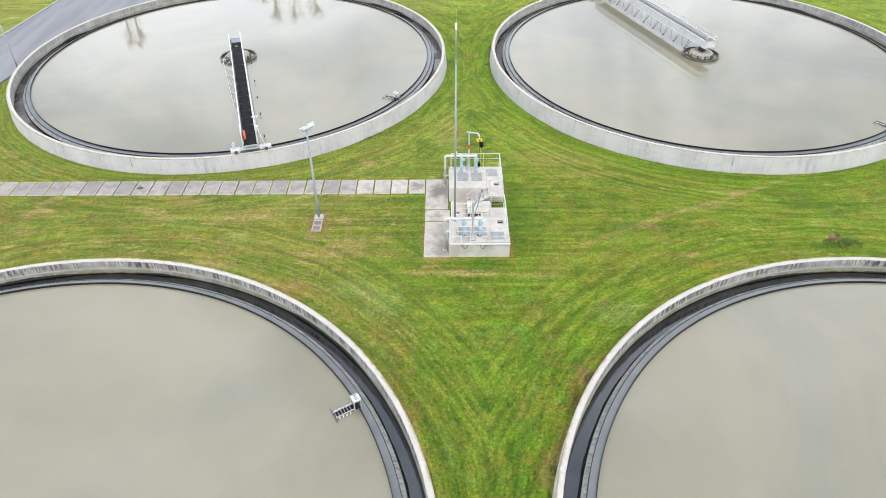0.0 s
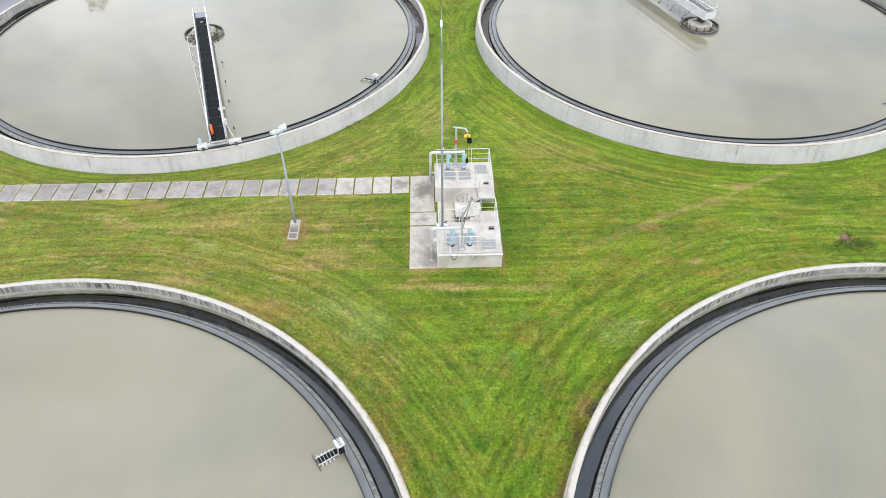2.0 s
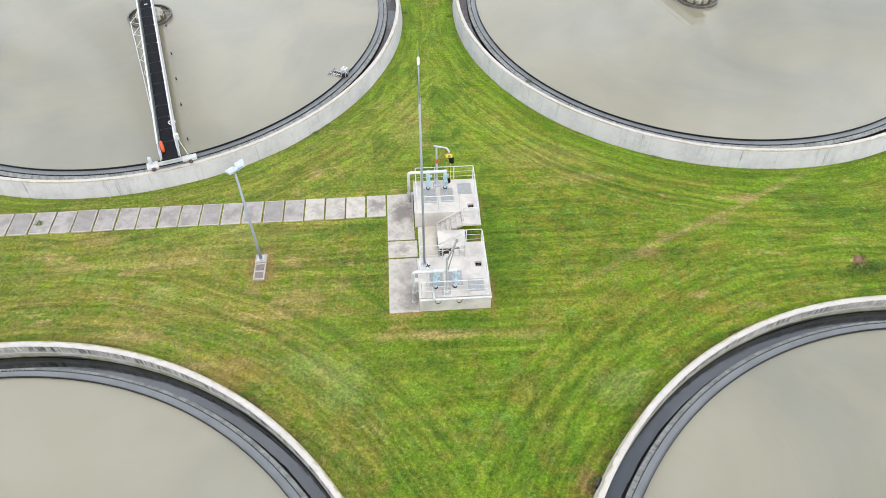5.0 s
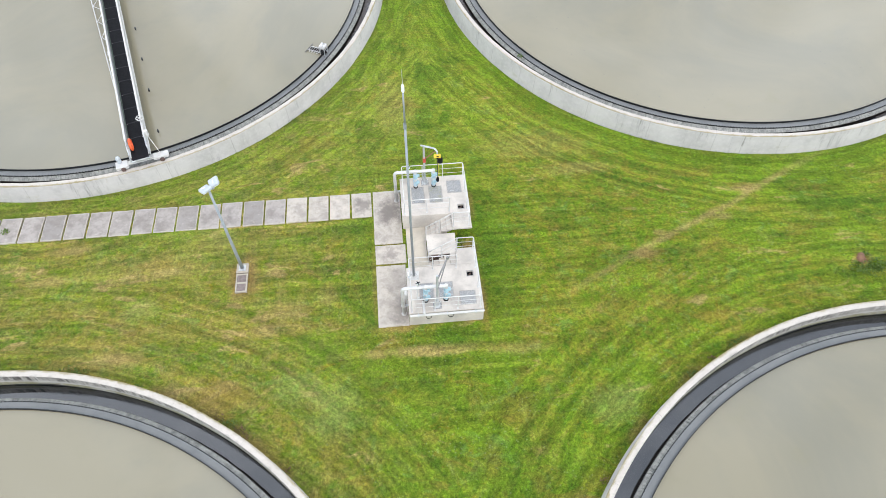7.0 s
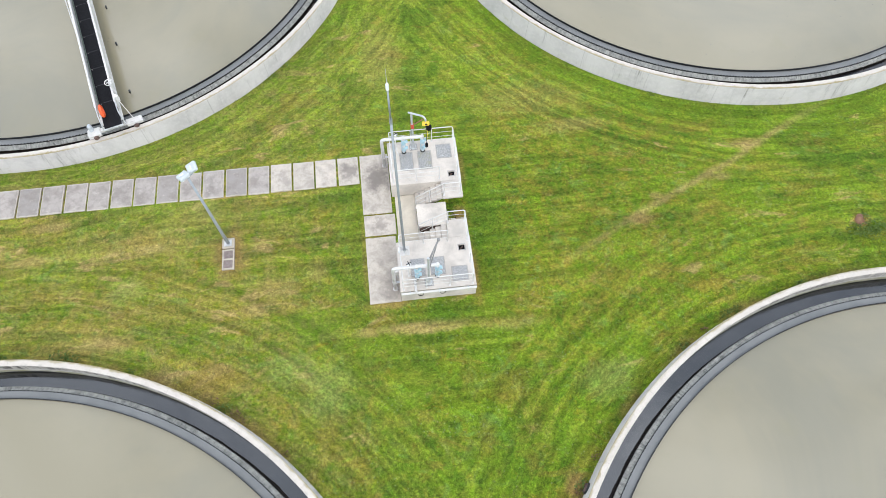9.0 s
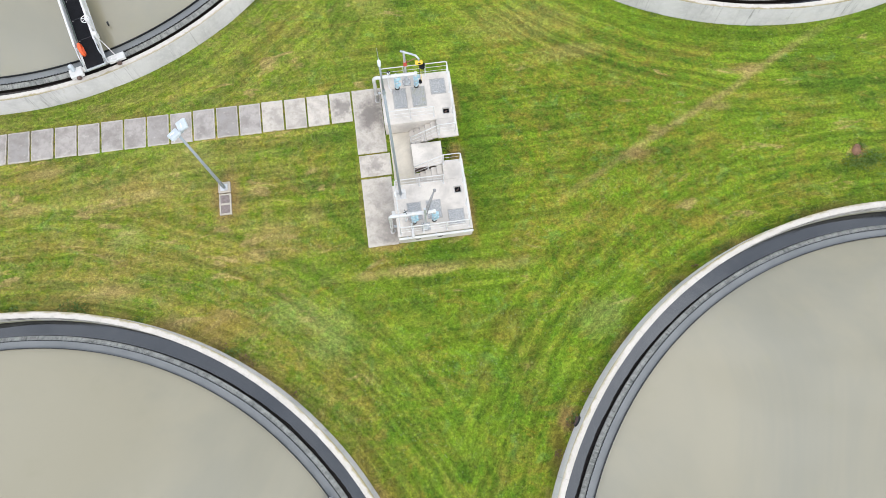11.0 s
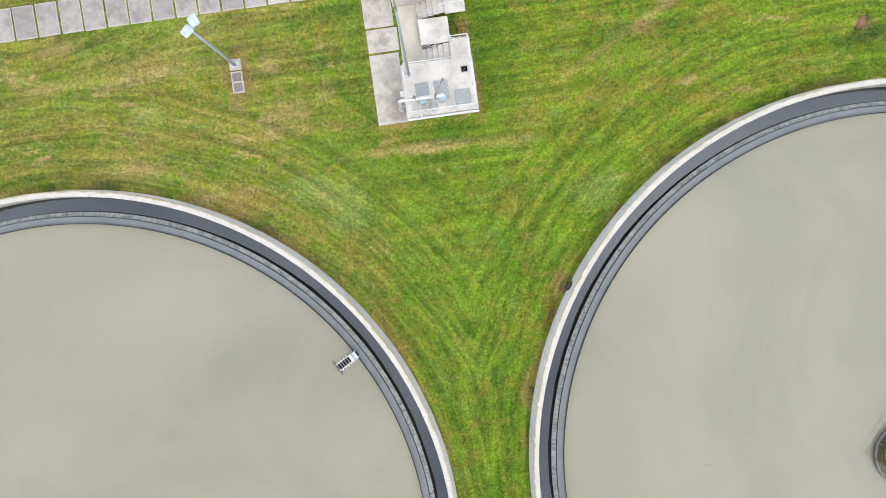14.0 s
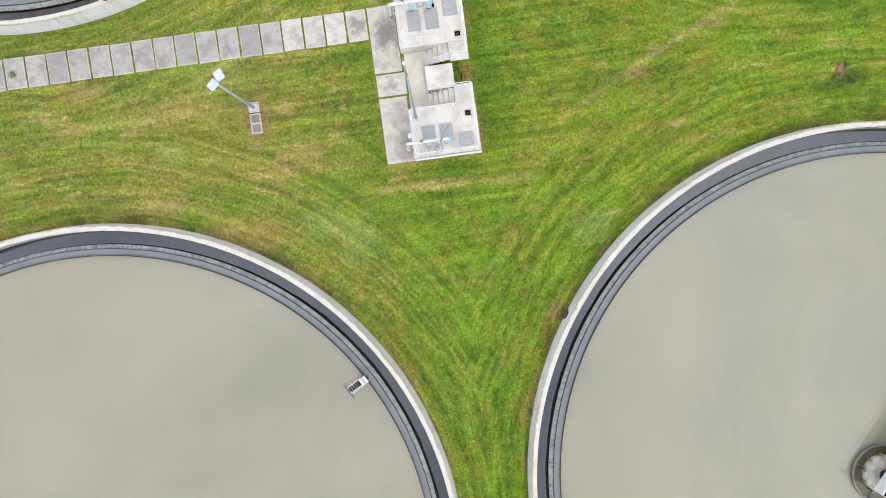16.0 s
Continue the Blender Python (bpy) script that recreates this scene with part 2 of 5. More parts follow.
    c = spread(c, (0.135, 0.240, 0.016), (
        (5.6, -2.4, 0.9, 0.6, 0.8, 1.2), (5.8, -0.4, 0.8, 0.5, 1, 1), (11.0, -3.0, 1.2, 0.4, 1, 1), (1.2, -4.4, 1.4, 0.5, 0.8, 1.2), (3.4, -9.3, 1.6, 0.5, 1.3, 0.7),
        (-2.6, -0.6, 1.3, 0.5, 0.8, 1.2), (8.2, -6.9, 1.2, 0.45, 1.2, 0.8), (-10.4, 6.5, 1.5, 0.5, 0.5, 1.8), (-4.2, 4.9, 1.2, 0.4, 0.8, 1)))
    c = spread(c, (0.223, 0.15, 0.078), (
        (-6.4, 3.25, 1.9, 1, 1.75, 1), (24.1, 1.72, 0.55, 0.95, 1, 1), (13.6, 3, 0.8, 0.6, 0.8, 1.6), (4.95, 1.2, 2, 0.95, 4.6, 1),
        (5.05, 6.9, 1.4, 0.55, 4.6, 1), (0.75, 4.64, 0.9, 0.6, 1, 9), (0.75, 3.43, 0.9, 0.6, 1, 9), (0.9, -0.1, 1.5, 0.8, 0.9, 4), (-0.1, 2.4, 1.6, 0.55, 9, 0.6), (4.7, 4.1, 0.7, 0.9, 1.2, 0.8), (7.85, -8.85, 0.75, 0.95, 1.0, 0.8),
        (5.5, -14, 0.9, 0.7, 1.6, 0.6)))
    c = spread(c, (0.059, 0.138, 0.012), (
        (3.5, -0.7, 1.7, 0.7, 0.75, 1.8), (5.5, -7.2, 1.6, 0.4, 1.3, 0.7), (7.6, -7.1, 1.2, 0.45, 1.4, 0.7), (-6.2, -4.4, 1.2, 0.5, 0.8, 1.3), (-3.3, -6.9, 1.2, 0.55, 1.1, 0.9), (6, 2.4, 2.6, 0.48, 1.7, 0.75), (5.9, 4.3, 1.1, 0.6, 0.9, 0.8), (-0.6, 4.2, 2, 0.3, 2.6, 0.7),
        (-0.5, 2, 1.6, 0.35, 2.4, 0.6), (6, 5.5, 2, 0.3, 1.8, 0.6), (-1.2, 5.8, 1.2, 0.55, 0.8, 1.8), (0.8, 9.6, 2.4, 0.3, 0.7, 1.6)))
    # wheel lines of the mower: arcs round the south tanks and straight passes below the chambers
    broken = g.span(g.noise(flat, 0.8, 5, 0.65), 0.40, 0.60, 0.0, 1.0)
    wander = g.math("MULTIPLY", g.math("SUBTRACT", g.noise(flat, 0.5, 3), 0.5), 0.55)

    def wheel_line(c, d, at, half, here, colour, weight):
        off = g.math("ABSOLUTE", g.math("SUBTRACT", g.math("ADD", d, wander), at))
        return g.mix(g.math("MULTIPLY", g.math("MULTIPLY", g.span(off, half * 0.35, half, weight, 0.0), broken), here), c, colour)

    neck = g.math("MULTIPLY", g.span(y, -2.0, -4.0), g.span(y, -17.0, -13.0))
    lush_line, thin_line = (0.050, 0.125, 0.010), (0.215, 0.205, 0.050)
    for k, radii in ((3, (20.2, 21.25, 22.2)), (2, (20.6, 21.8, 22.9))):
        d = g.away(flat, (TANKS[k][0], TANKS[k][1], 0))
        for at in radii:
            c = wheel_line(c, d, at, 0.24, neck, lush_line, 0.27)
            c = wheel_line(c, d, at + 0.45, 0.22, neck, thin_line, 0.20)
    middle = g.math("MULTIPLY", g.span(x, -4.0, -1.5), g.span(x, 9.0, 6.0))
    for at in (-1.85, -2.75, -4.3, -6.0):
        c = wheel_line(c, y, at, 0.22, middle, lush_line, 0.34)
        c = wheel_line(c, y, at + 0.42, 0.20, middle, thin_line, 0.30)
    # rusty flecks and thin pale turf on the east lawn
    east = g.math("MULTIPLY", g.span(g.math("ADD", x, g.math("MULTIPLY", warp, 3.0)), 6.5, 9.5), g.span(g.math("ADD", y, g.math("MULTIPLY", warp, 3.0)), -3.5, 1.5))
    east = g.math("MULTIPLY", east, g.span(x, 22.0, 14.0, 0.3, 1.0))
    c = g.mix(g.math("MULTIPLY", east, g.span(g.noise(flat, 2.2, 8, 0.78, 0.4), 0.46, 0.62, 0.0, 0.55)), c, (0.205, 0.150, 0.038))
    c = g.mix(g.math("MULTIPLY", east, g.span(g.noise(flat, 0.9, 7, 0.70, 0.5), 0.52, 0.64, 0.0, 0.30)), c, (0.205, 0.215, 0.050))
    # a worn track that runs off past the chambers
    track = g.math("ABSOLUTE", g.math("SUBTRACT", g.math("SUBTRACT", y, g.math("MULTIPLY", x, 0.50)), g.math("ADD", -3.9, g.math("MULTIPLY", warp, 0.9))))
    track = g.math("ADD", track, g.math("MULTIPLY", g.math("SUBTRACT", clump, 0.5), 0.5))
    on = g.math("MULTIPLY", g.span(track, -0.02, 0.36, 0.75, 0.0), g.math("MULTIPLY", g.span(x, 7.0, 14.0, 0.0, 1.0), g.span(x, 33.0, 23.0)))
    c = g.mix(g.math("MULTIPLY", on, g.span(g.noise(flat, 0.9, 6, 0.7), 0.34, 0.52, 0.50, 0.95)), c, (0.315, 0.235, 0.145))
    c = g.mix(g.math("MULTIPLY", g.span(near, R_FOOT + 2.2, R_FOOT + 0.3, 0.0, 0.55), g.span(g.math("ADD", y, g.math("MULTIPLY", warp, 2.0)), 5.0, 9.0)), c, (0.098, 0.205, 0.014))
    # bare soil along the walls
    edge = g.math("ADD", g.math("SUBTRACT", near, R_OUT), g.math("MULTIPLY", ragged, 0.45))
    c = g.mix(g.math("MULTIPLY", g.span(edge, 0.05, 0.75, 0.9, 0.0), g.math("MULTIPLY", g.span(g.noise(flat, 0.5, 4), 0.40, 0.62), g.span(y, 4.0, 9.0, 1.0, 0.35))), c, (0.20, 0.145, 0.070))
    # worn, greyish thatch shows through on the west lawn
    c = g.mix(g.math("MULTIPLY", west, g.span(g.noise(flat, 1.9, 7, 0.75, 0.4), 0.38, 0.62, 0.0, 0.42)), c, (0.225, 0.175, 0.105))
    # mixed blades: yellow tips, dark gaps, dead straw
    c = g.mix(g.span(hue, 0.54, 0.74, 0.0, 0.32), c, (0.235, 0.250, 0.035))
    c = g.mix(g.span(hue, 0.46, 0.30, 0.0, 0.36), c, (0.050, 0.105, 0.010))
    c = g.mix(g.math("MULTIPLY", g.span(fine, 0.56, 0.68), g.span(hue, 0.40, 0.60, 0.05, 0.4)), c, (0.26, 0.22, 0.095))
    tone = g.math("MULTIPLY", g.math("MULTIPLY", g.span(blade, 0.28, 0.72, 0.62, 1.56), g.span(fine, 0.30, 0.70, 0.52, 1.64)), g.math("MULTIPLY", g.span(clump, 0.30, 0.70, 0.86, 1.14), g.span(cut, 0.36, 0.64, 0.80, 1.18)))
    tone = g.math("POWER", tone, 1.3)
    c = g.mix(1.0, c, g.join(g.math("MULTIPLY", tone, 0.815), g.math("MULTIPLY", tone, 0.805), g.math("MULTIPLY", tone, 0.49)), "MULTIPLY")
    daisy = g.math("MULTIPLY", g.span(g.cells(flat, 5.5, "Distance"), 0.24, 0.06), g.span(g.noise(flat, 0.45, 5), 0.40, 0.60))
    c = g.mix(g.math("MULTIPLY", daisy, 0.42), c, (0.34, 0.39, 0.20))
    g.set(Base_Color=c, Roughness=0.85, Specular_IOR_Level=0.2, Sheen_Weight=0.15, Sheen_Roughness=0.45, Sheen_Tint=(0.78, 0.85, 0.14))
    g.bump(g.math("ADD", g.math("MULTIPLY", clump, 0.6), g.math("MULTIPLY", blade, 0.5)), 0.9, 0.10)
    return g.m


def wall_concrete(name="cast_concrete", base=(0.530, 0.506, 0.492), streak=0.80):
    """Cast wall: u runs round the ring, v up the section; rain streaks run down from the rim."""
    g = Graph(name)
    uv = g.coord("UV")
    u, v, _ = g.split(uv)
    p = g.join(u, v, 0.0)
    c = g.mix(g.span(g.noise(p, 0.6, 6, 0.65), 0.34, 0.68), base, tuple(k * 0.80 for k in base))
    c = g.mix(g.span(g.noise(p, 5.0, 5, 0.7), 0.45, 0.75, 0, 0.5), c, (0.60, 0.575, 0.555))
    runs = g.noise(g.stretch(p, 3.2, 0.28, 1.0), 1.6, 6, 0.72)
    where = g.noise(g.stretch(p, 0.35, 0.1, 1.0), 1.0, 3)
    c = g.mix(g.math("MULTIPLY", g.span(runs, 0.52, 0.72, 0, streak), g.span(where, 0.40, 0.62)), c, (0.17, 0.16, 0.145))
    c = g.mix(g.math("MULTIPLY", g.span(g.noise(p, 0.9, 5, 0.7, 0.8), 0.60, 0.72), 0.30), c, (0.30, 0.27, 0.12))
    joint = g.math("ABSOLUTE", g.math("SUBTRACT", g.math("FRACT", g.math("DIVIDE", u, 3.57)), 0.5))
    c = g.mix(g.span(joint, 0.0, 0.006, 0.45, 0.0), c, (0.19, 0.18, 0.16))
    c = g.mix(g.span(g.noise(p, 40, 3), 0.5, 0.8, 0, 0.25), c, (0.25, 0.24, 0.22))
    g.set(Base_Color=c, Roughness=0.88)
    g.bump(g.math("ADD", g.noise(p, 22, 5, 0.7), g.math("MULTIPLY", g.noise(p, 2.0, 3), 1.5)), 0.35, 0.012)
    return g.m


def inner_concrete():
    """Inside of the ring: dark algae runs and a green foot above the channel."""
    g = Graph("stained_concrete")
    uv = g.coord("UV")
    u, v, _ = g.split(uv)
    p = g.join(u, v, 0.0)
    c = g.mix(g.span(g.noise(p, 1.2, 6, 0.65), 0.34, 0.68), (0.44, 0.42, 0.38), (0.30, 0.285, 0.255))
    runs = g.noise(g.stretch(p, 2.6, 0.35, 1.0), 1.9, 6, 0.75)
    where = g.noise(g.stretch(p, 0.22, 0.05, 1.0), 1.0, 3)
    _, north, _ = g.split(g.coord("World"))
    clean = g.span(north, 4.0, 10.0, 1.0, 0.40)
    hang = g.span(g.math("ADD", v, g.math("MULTIPLY", g.noise(g.stretch(p, 1.6, 0.1, 1.0), 1.3, 4, 0.7), 0.7)), 0.58, 0.92, 1.0, 0.0)
    dark = g.math("MULTIPLY", g.math("MULTIPLY", g.span(runs, 0.43, 0.56, 0, 0.95), hang), g.span(where, 0.36, 0.56, 0.30, 1.0))
    c = g.mix(g.math("MULTIPLY", dark, clean), c, (0.050, 0.046, 0.040))
    moss = g.math("MULTIPLY", g.span(v, 0.46, 0.60), g.span(g.noise(g.stretch(p, 0.6, 1.0, 1.0), 1.4, 5, 0.7), 0.40, 0.58, 0.15, 0.85))
    c = g.mix(g.math("MULTIPLY", moss, clean), c, (0.225, 0.215, 0.100))
    c = g.mix(g.math("MULTIPLY", g.span(g.math("ABSOLUTE", g.math("SUBTRACT", v, 0.47)), 0.0, 0.05, 0.6, 0.0), clean), c, (0.50, 0.475, 0.42))
    foot = g.math("ADD", v, g.math("MULTIPLY", g.math("SUBTRACT", g.noise(p, 3.0, 5, 0.7), 0.5), 0.16))
    foot = g.math("ADD", foot, g.span(g.noise(g.stretch(p, 1.0, 0.0, 1.0), 0.11, 3), 0.46, 0.66, -0.02, 0.16))
    c = g.mix(g.span(foot, 0.75, 0.81, 0.0, 0.96), c, (0.016, 0.017, 0.015))
    g.set(Base_Color=c, Roughness=0.85)
    g.bump(g.noise(p, 20, 5, 0.7), 0.4, 0.012)
    return g.m


def weir_slope_material():
    """Slimy apron under the notches, wet, with a run of water below every tooth."""
    g = Graph("wet_weir_apron")
    uv = g.coord("UV")
    u, v, _ = g.split(uv)
    p = g.join(u, v, 0.0)
    q = g.stretch(p, 1.0, 0.55, 1.0)
    lump = g.noise(q, 3.4, 6, 0.70, 0.6)
    drip = g.noise(g.stretch(p, 1.0, 0.30, 1.0), 9.0, 5, 0.70, 0.3)
    c = g.mix(g.span(lump, 0.36, 0.64), (0.195, 0.200, 0.188), (0.350, 0.352, 0.325))
    c = g.mix(g.span(drip, 0.50, 0.66, 0, 0.65), c, (0.42, 0.42, 0.39))
    c = g.mix(g.span(drip, 0.46, 0.34, 0, 0.70), c, (0.060, 0.065, 0.060))
    g.set(Base_Color=c, Roughness=0.42)
    g.bump(g.math("ADD", g.math("MULTIPLY", lump, 1.6), drip), 0.9, 0.08)
    return g.m


def turbid_water():
    g = Graph("turbid_water")
    p = g.coord("World")
    cloud = g.noise(p, 0.09, 5, 0.6, 0.8)
    c = g.mix(g.span(cloud, 0.35, 0.68), (0.256, 0.230, 0.158), (0.210, 0.197, 0.145))
    c = g.mix(g.span(g.noise(p, 0.5, 5, 0.6), 0.55, 0.8, 0, 0.35), c, (0.222, 0.204, 0.124))
    g.set(Base_Color=c, Roughness=0.03, IOR=1.64)
    g.bump(g.noise(p, 0.9, 3, 0.5), 0.03, 0.02)
    return g.m


def band_water():
    g = Graph("clear_edge_water")
    p = g.coord("World")
    c = g.mix(g.span(g.noise(p, 0.7, 5, 0.6), 0.35, 0.7), (0.190, 0.196, 0.195), (0.155, 0.162, 0.163))
    g.set(Base_Color=c, Roughness=0.08, IOR=1.333)
    g.bump(g.noise(p, 9.0, 3, 0.5), 0.06, 0.02)
    return g.m


def channel_water():
    g = Graph("dark_channel_water")
    p = g.coord("World")
    c = g.mix(g.span(g.noise(p, 0.8, 5, 0.6), 0.35, 0.7), (0.002, 0.003, 0.004), (0.006, 0.008, 0.011))
    g.set(Base_Color=c, Roughness=0.05, IOR=2.0)
    calm = g.span(g.noise(p, 0.35, 3), 0.40, 0.60, 0.15, 1.0)
    g.bump(g.math("MULTIPLY", g.math("ADD", g.math("MULTIPLY", g.noise(p, 1.6, 3, 0.5, 1.0), 0.25), g.math("MULTIPLY", g.noise(p, 7.0, 4, 0.65, 1.2), 0.30)), calm), 0.30, 0.06)
    return g.m


def channel_sludge():
    """Wet brown mud with puddles, in channels that have run nearly dry."""
    g = Graph("wet_brown_sludge")
    p = g.coord("World")
    wet = g.noise(p, 0.35, 5, 0.6, 0.6)
    c = g.mix(g.span(g.noise(p, 3.0, 6, 0.7), 0.35, 0.68), (0.030, 0.020, 0.017), (0.075, 0.058, 0.048))
    c = g.mix(g.span(wet, 0.50, 0.60), c, (0.012, 0.013, 0.017))
    g.set(Base_Color=c, Roughness=g.span(wet, 0.48, 0.58, 0.55, 0.06), IOR=1.7)
    g.bump(g.noise(p, 6.0, 5, 0.7), 0.35, 0.03)
    return g.m


def deck_concrete(name, base, stain=0.6, vary=0.0, lichen=False):
    g = Graph(name)
    p = g.coord("World")
    c = g.mix(g.span(g.noise(p, 0.9, 6, 0.65, 0.4), 0.36, 0.66), base, tuple(k * 0.80 for k in base))
    c = g.mix(g.span(g.noise(p, 0.9, 7, 0.70, 0.15), 0.47, 0.66, 0, stain), c, (0.19, 0.172, 0.162))
    c = g.mix(g.span(g.noise(p, 9, 5, 0.75), 0.48, 0.75, 0, 0.4), c, tuple(k * 0.68 for k in base))
    c = g.mix(g.span(g.noise(p, 45, 4, 0.7), 0.55, 0.8, 0, 0.35), c, (0.22, 0.21, 0.20))
    if lichen:
        c = g.mix(g.math("MULTIPLY", g.span(g.noise(p, 0.35, 4), 0.46, 0.62), g.span(g.noise(p, 5.0, 6, 0.75), 0.50, 0.64, 0, 0.6)), c, (0.36, 0.31, 0.09))
    if vary:
        c = g.mix(g.math("MULTIPLY", g.random(), vary), c, (0.30, 0.28, 0.265))
    g.set(Base_Color=c, Roughness=0.9)
    g.bump(g.math("ADD", g.noise(p, 40, 5, 0.7), g.noise(p, 4, 3)), 0.3, 0.01)
    return g.m


def coping_concrete():
    """Rim of a tank wall: v runs from the outer to the inner edge; moss and lichen sit along the outer one."""
    g = Graph("weathered_coping_concrete")
    u, v, _ = g.split(g.coord("UV"))
    p = g.join(u, v, 0.0)
    c = g.mix(g.span(g.noise(p, 1.3, 6, 0.65), 0.34, 0.68), (0.545, 0.500, 0.450), (0.480, 0.440, 0.392))
    c = g.mix(g.span(g.noise(p, 7.0, 6, 0.75), 0.48, 0.72, 0, 0.5), c, (0.36, 0.335, 0.29))
    c = g.mix(g.span(g.noise(p, 38.0, 4, 0.75), 0.56, 0.72, 0, 0.6), c, (0.20, 0.19, 0.17))
    edge = g.math("ADD", v, g.math("MULTIPLY", g.math("SUBTRACT", g.noise(p, 2.2, 5, 0.7), 0.5), 0.35))
    where = g.span(g.noise(g.stretch(p, 1.0, 0.0, 1.0), 0.16, 4, 0.6), 0.38, 0.58, 0.35, 1.0)
    c = g.mix(g.math("MULTIPLY", g.span(edge, 0.03, 0.13, 0.90, 0.0), where), c, (0.26, 0.215, 0.095))
    c = g.mix(g.math("MULTIPLY", g.span(edge, 0.24, 0.31, 0.0, 0.5), g.span(g.noise(p, 1.1, 5, 0.7), 0.45, 0.62)), c, (0.25, 0.235, 0.21))
    joint = g.math("ABSOLUTE", g.math("SUBTRACT", g.math("FRACT", g.math("DIVIDE", u, 3.57)), 0.5))
    c = g.mix(g.span(joint, 0.0, 0.005, 0.5, 0.0), c, (0.20, 0.19, 0.17))
    g.set(Base_Color=c, Roughness=0.9)
    g.bump(g.noise(p, 30, 5, 0.7), 0.35, 0.01)
    return g.m


def slab_concrete(name, pale, dull, stain, puddles=()):
    """Paving slab with cloudy water stains that differ from slab to slab, and a paler, ragged border."""
    g = Graph(name)
    p = g.coord("World")
    r = g.random()
    x, y, z = g.split(p)
    q = g.join(g.math("ADD", x, g.math("MULTIPLY", r, 37.0)), g.math("ADD", y, g.math("MULTIPLY", r, 61.0)), z)
    c = g.mix(g.span(r, 0.25, 0.95), pale, dull)
    c = g.mix(g.span(g.noise(q, 1.25, 6, 0.64, 0.25), 0.40, 0.66, 0, stain), c, (0.215, 0.190, 0.170))
    c = g.mix(g.span(g.noise(q, 4.0, 6, 0.72, 0.2), 0.46, 0.70, 0, 0.68 * stain), c, (0.215, 0.186, 0.164))
    c = g.mix(g.span(g.noise(q, 3.1, 5, 0.70), 0.56, 0.70, 0, 0.45), c, (0.50, 0.455, 0.40))
    c = g.mix(g.span(g.noise(p, 14, 5, 0.75), 0.48, 0.75, 0, 0.4), c, (0.29, 0.27, 0.25))
    c = g.mix(g.span(g.noise(p, 45, 4, 0.7), 0.55, 0.8, 0, 0.35), c, (0.19, 0.18, 0.17))
    for px, py, reach, weight in puddles:
        d = g.math("ADD", g.away(g.join(x, g.math("MULTIPLY", y, 0.8), 0.0), (px, py * 0.8, 0)), g.math("MULTIPLY", g.math("SUBTRACT", g.noise(p, 2.4, 5, 0.7), 0.5), 1.6))
        c = g.mix(g.span(d, reach * 0.2, reach, weight, 0.0), c, (0.165, 0.145, 0.130))
    a, b, _ = g.split(g.coord("Generated"))
    rim = g.math("MINIMUM", g.math("SUBTRACT", 0.5, g.math("ABSOLUTE", g.math("SUBTRACT", a, 0.5))), g.math("SUBTRACT", 0.5, g.math("ABSOLUTE", g.math("SUBTRACT", b, 0.5))))
    rim = g.math("ADD", rim, g.math("MULTIPLY", g.math("SUBTRACT", g.noise(p, 4.5, 5, 0.7), 0.5), 0.13))
    c = g.mix(g.span(rim, 0.000, 0.060, 0.70, 0.0), c, (0.49, 0.445, 0.385))
    c = g.mix(g.math("MULTIPLY", g.span(rim, 0.000, 0.020, 0.55, 0.0), g.span(g.noise(p, 1.7, 4), 0.45, 0.60)), c, (0.24, 0.20, 0.10))
    g.set(Base_Color=c, Roughness=0.9)
    g.bump(g.math("ADD", g.noise(p, 40, 5, 0.7), g.noise(p, 4, 3)), 0.3, 0.01)
    return g.m


def asphalt():
    g = Graph("asphalt")
    p = g.coord("World")
    c = g.mix(g.span(g.noise(g.stretch(p, 1.0, 0.12, 1.0), 0.8, 5, 0.6), 0.35, 0.68), (0.240, 0.237, 0.248), (0.185, 0.183, 0.195))
    c = g.mix(g.span(g.noise(p, 30, 4, 0.8), 0.45, 0.75, 0, 0.5), c, (0.28, 0.278, 0.28))
    g.set(Base_Color=c, Roughness=0.75)
    g.bump(g.noise(p, 50, 4, 0.8), 0.4, 0.01)
    return g.m


def grating(name, tint):
    g = Graph(name)
    p = g.coord("World")
    c = g.mix(g.span(g.noise(p, 26, 4, 0.8), 0.42, 0.60), (0.25, 0.25, 0.245), (0.42, 0.415, 0.40))
    c = g.mix(g.span(g.noise(p, 4.5, 4, 0.7), 0.45, 0.70, 0, 0.6), c, tint)
    g.set(Base_Color=c, Roughness=0.55, Metallic=0.2)
    g.bump(g.noise(p, 26, 4, 0.8), 0.6, 0.01)
    return g.m


def leaf_material(name, a, b):
    g = Graph(name)
    r = g.t.nodes.new("ShaderNodeNewGeometry").outputs["Random Per Island"]
    g.set(Base_Color=g.mix(r, a, b), Roughness=0.7)
    return g.m


M_GRASS = grass_material()
M_WALL, M_INNER, M_SLOPE = wall_concrete(), inner_concrete(), weir_slope_material()
M_COPING = coping_concrete()
M_TURBID, M_BAND, M_CHANNEL, M_SLUDGE = turbid_water(), band_water(), channel_water(), channel_sludge()
M_DECK = deck_concrete("pale_deck_concrete", (0.585, 0.535, 0.478), 0.18)
M_SLAB = slab_concrete("path_slab_concrete", (0.372, 0.335, 0.305), (0.280, 0.255, 0.236), 0.80)
M_SLAB_BIG = slab_concrete("pale_slab_concrete", (0.54, 0.482, 0.415), (0.47, 0.422, 0.362), 0.55, ((0.85, 6.7, 0.95, 0.85), (-0.6, 7.3, 0.6, 0.7), (1.15, 0.7, 0.9, 0.6), (0.8, 4.0, 0.5, 0.5)))
M_FLOOR = deck_concrete("mossy_floor_concrete", (0.60, 0.54, 0.445), 0.12, 0.0, True)
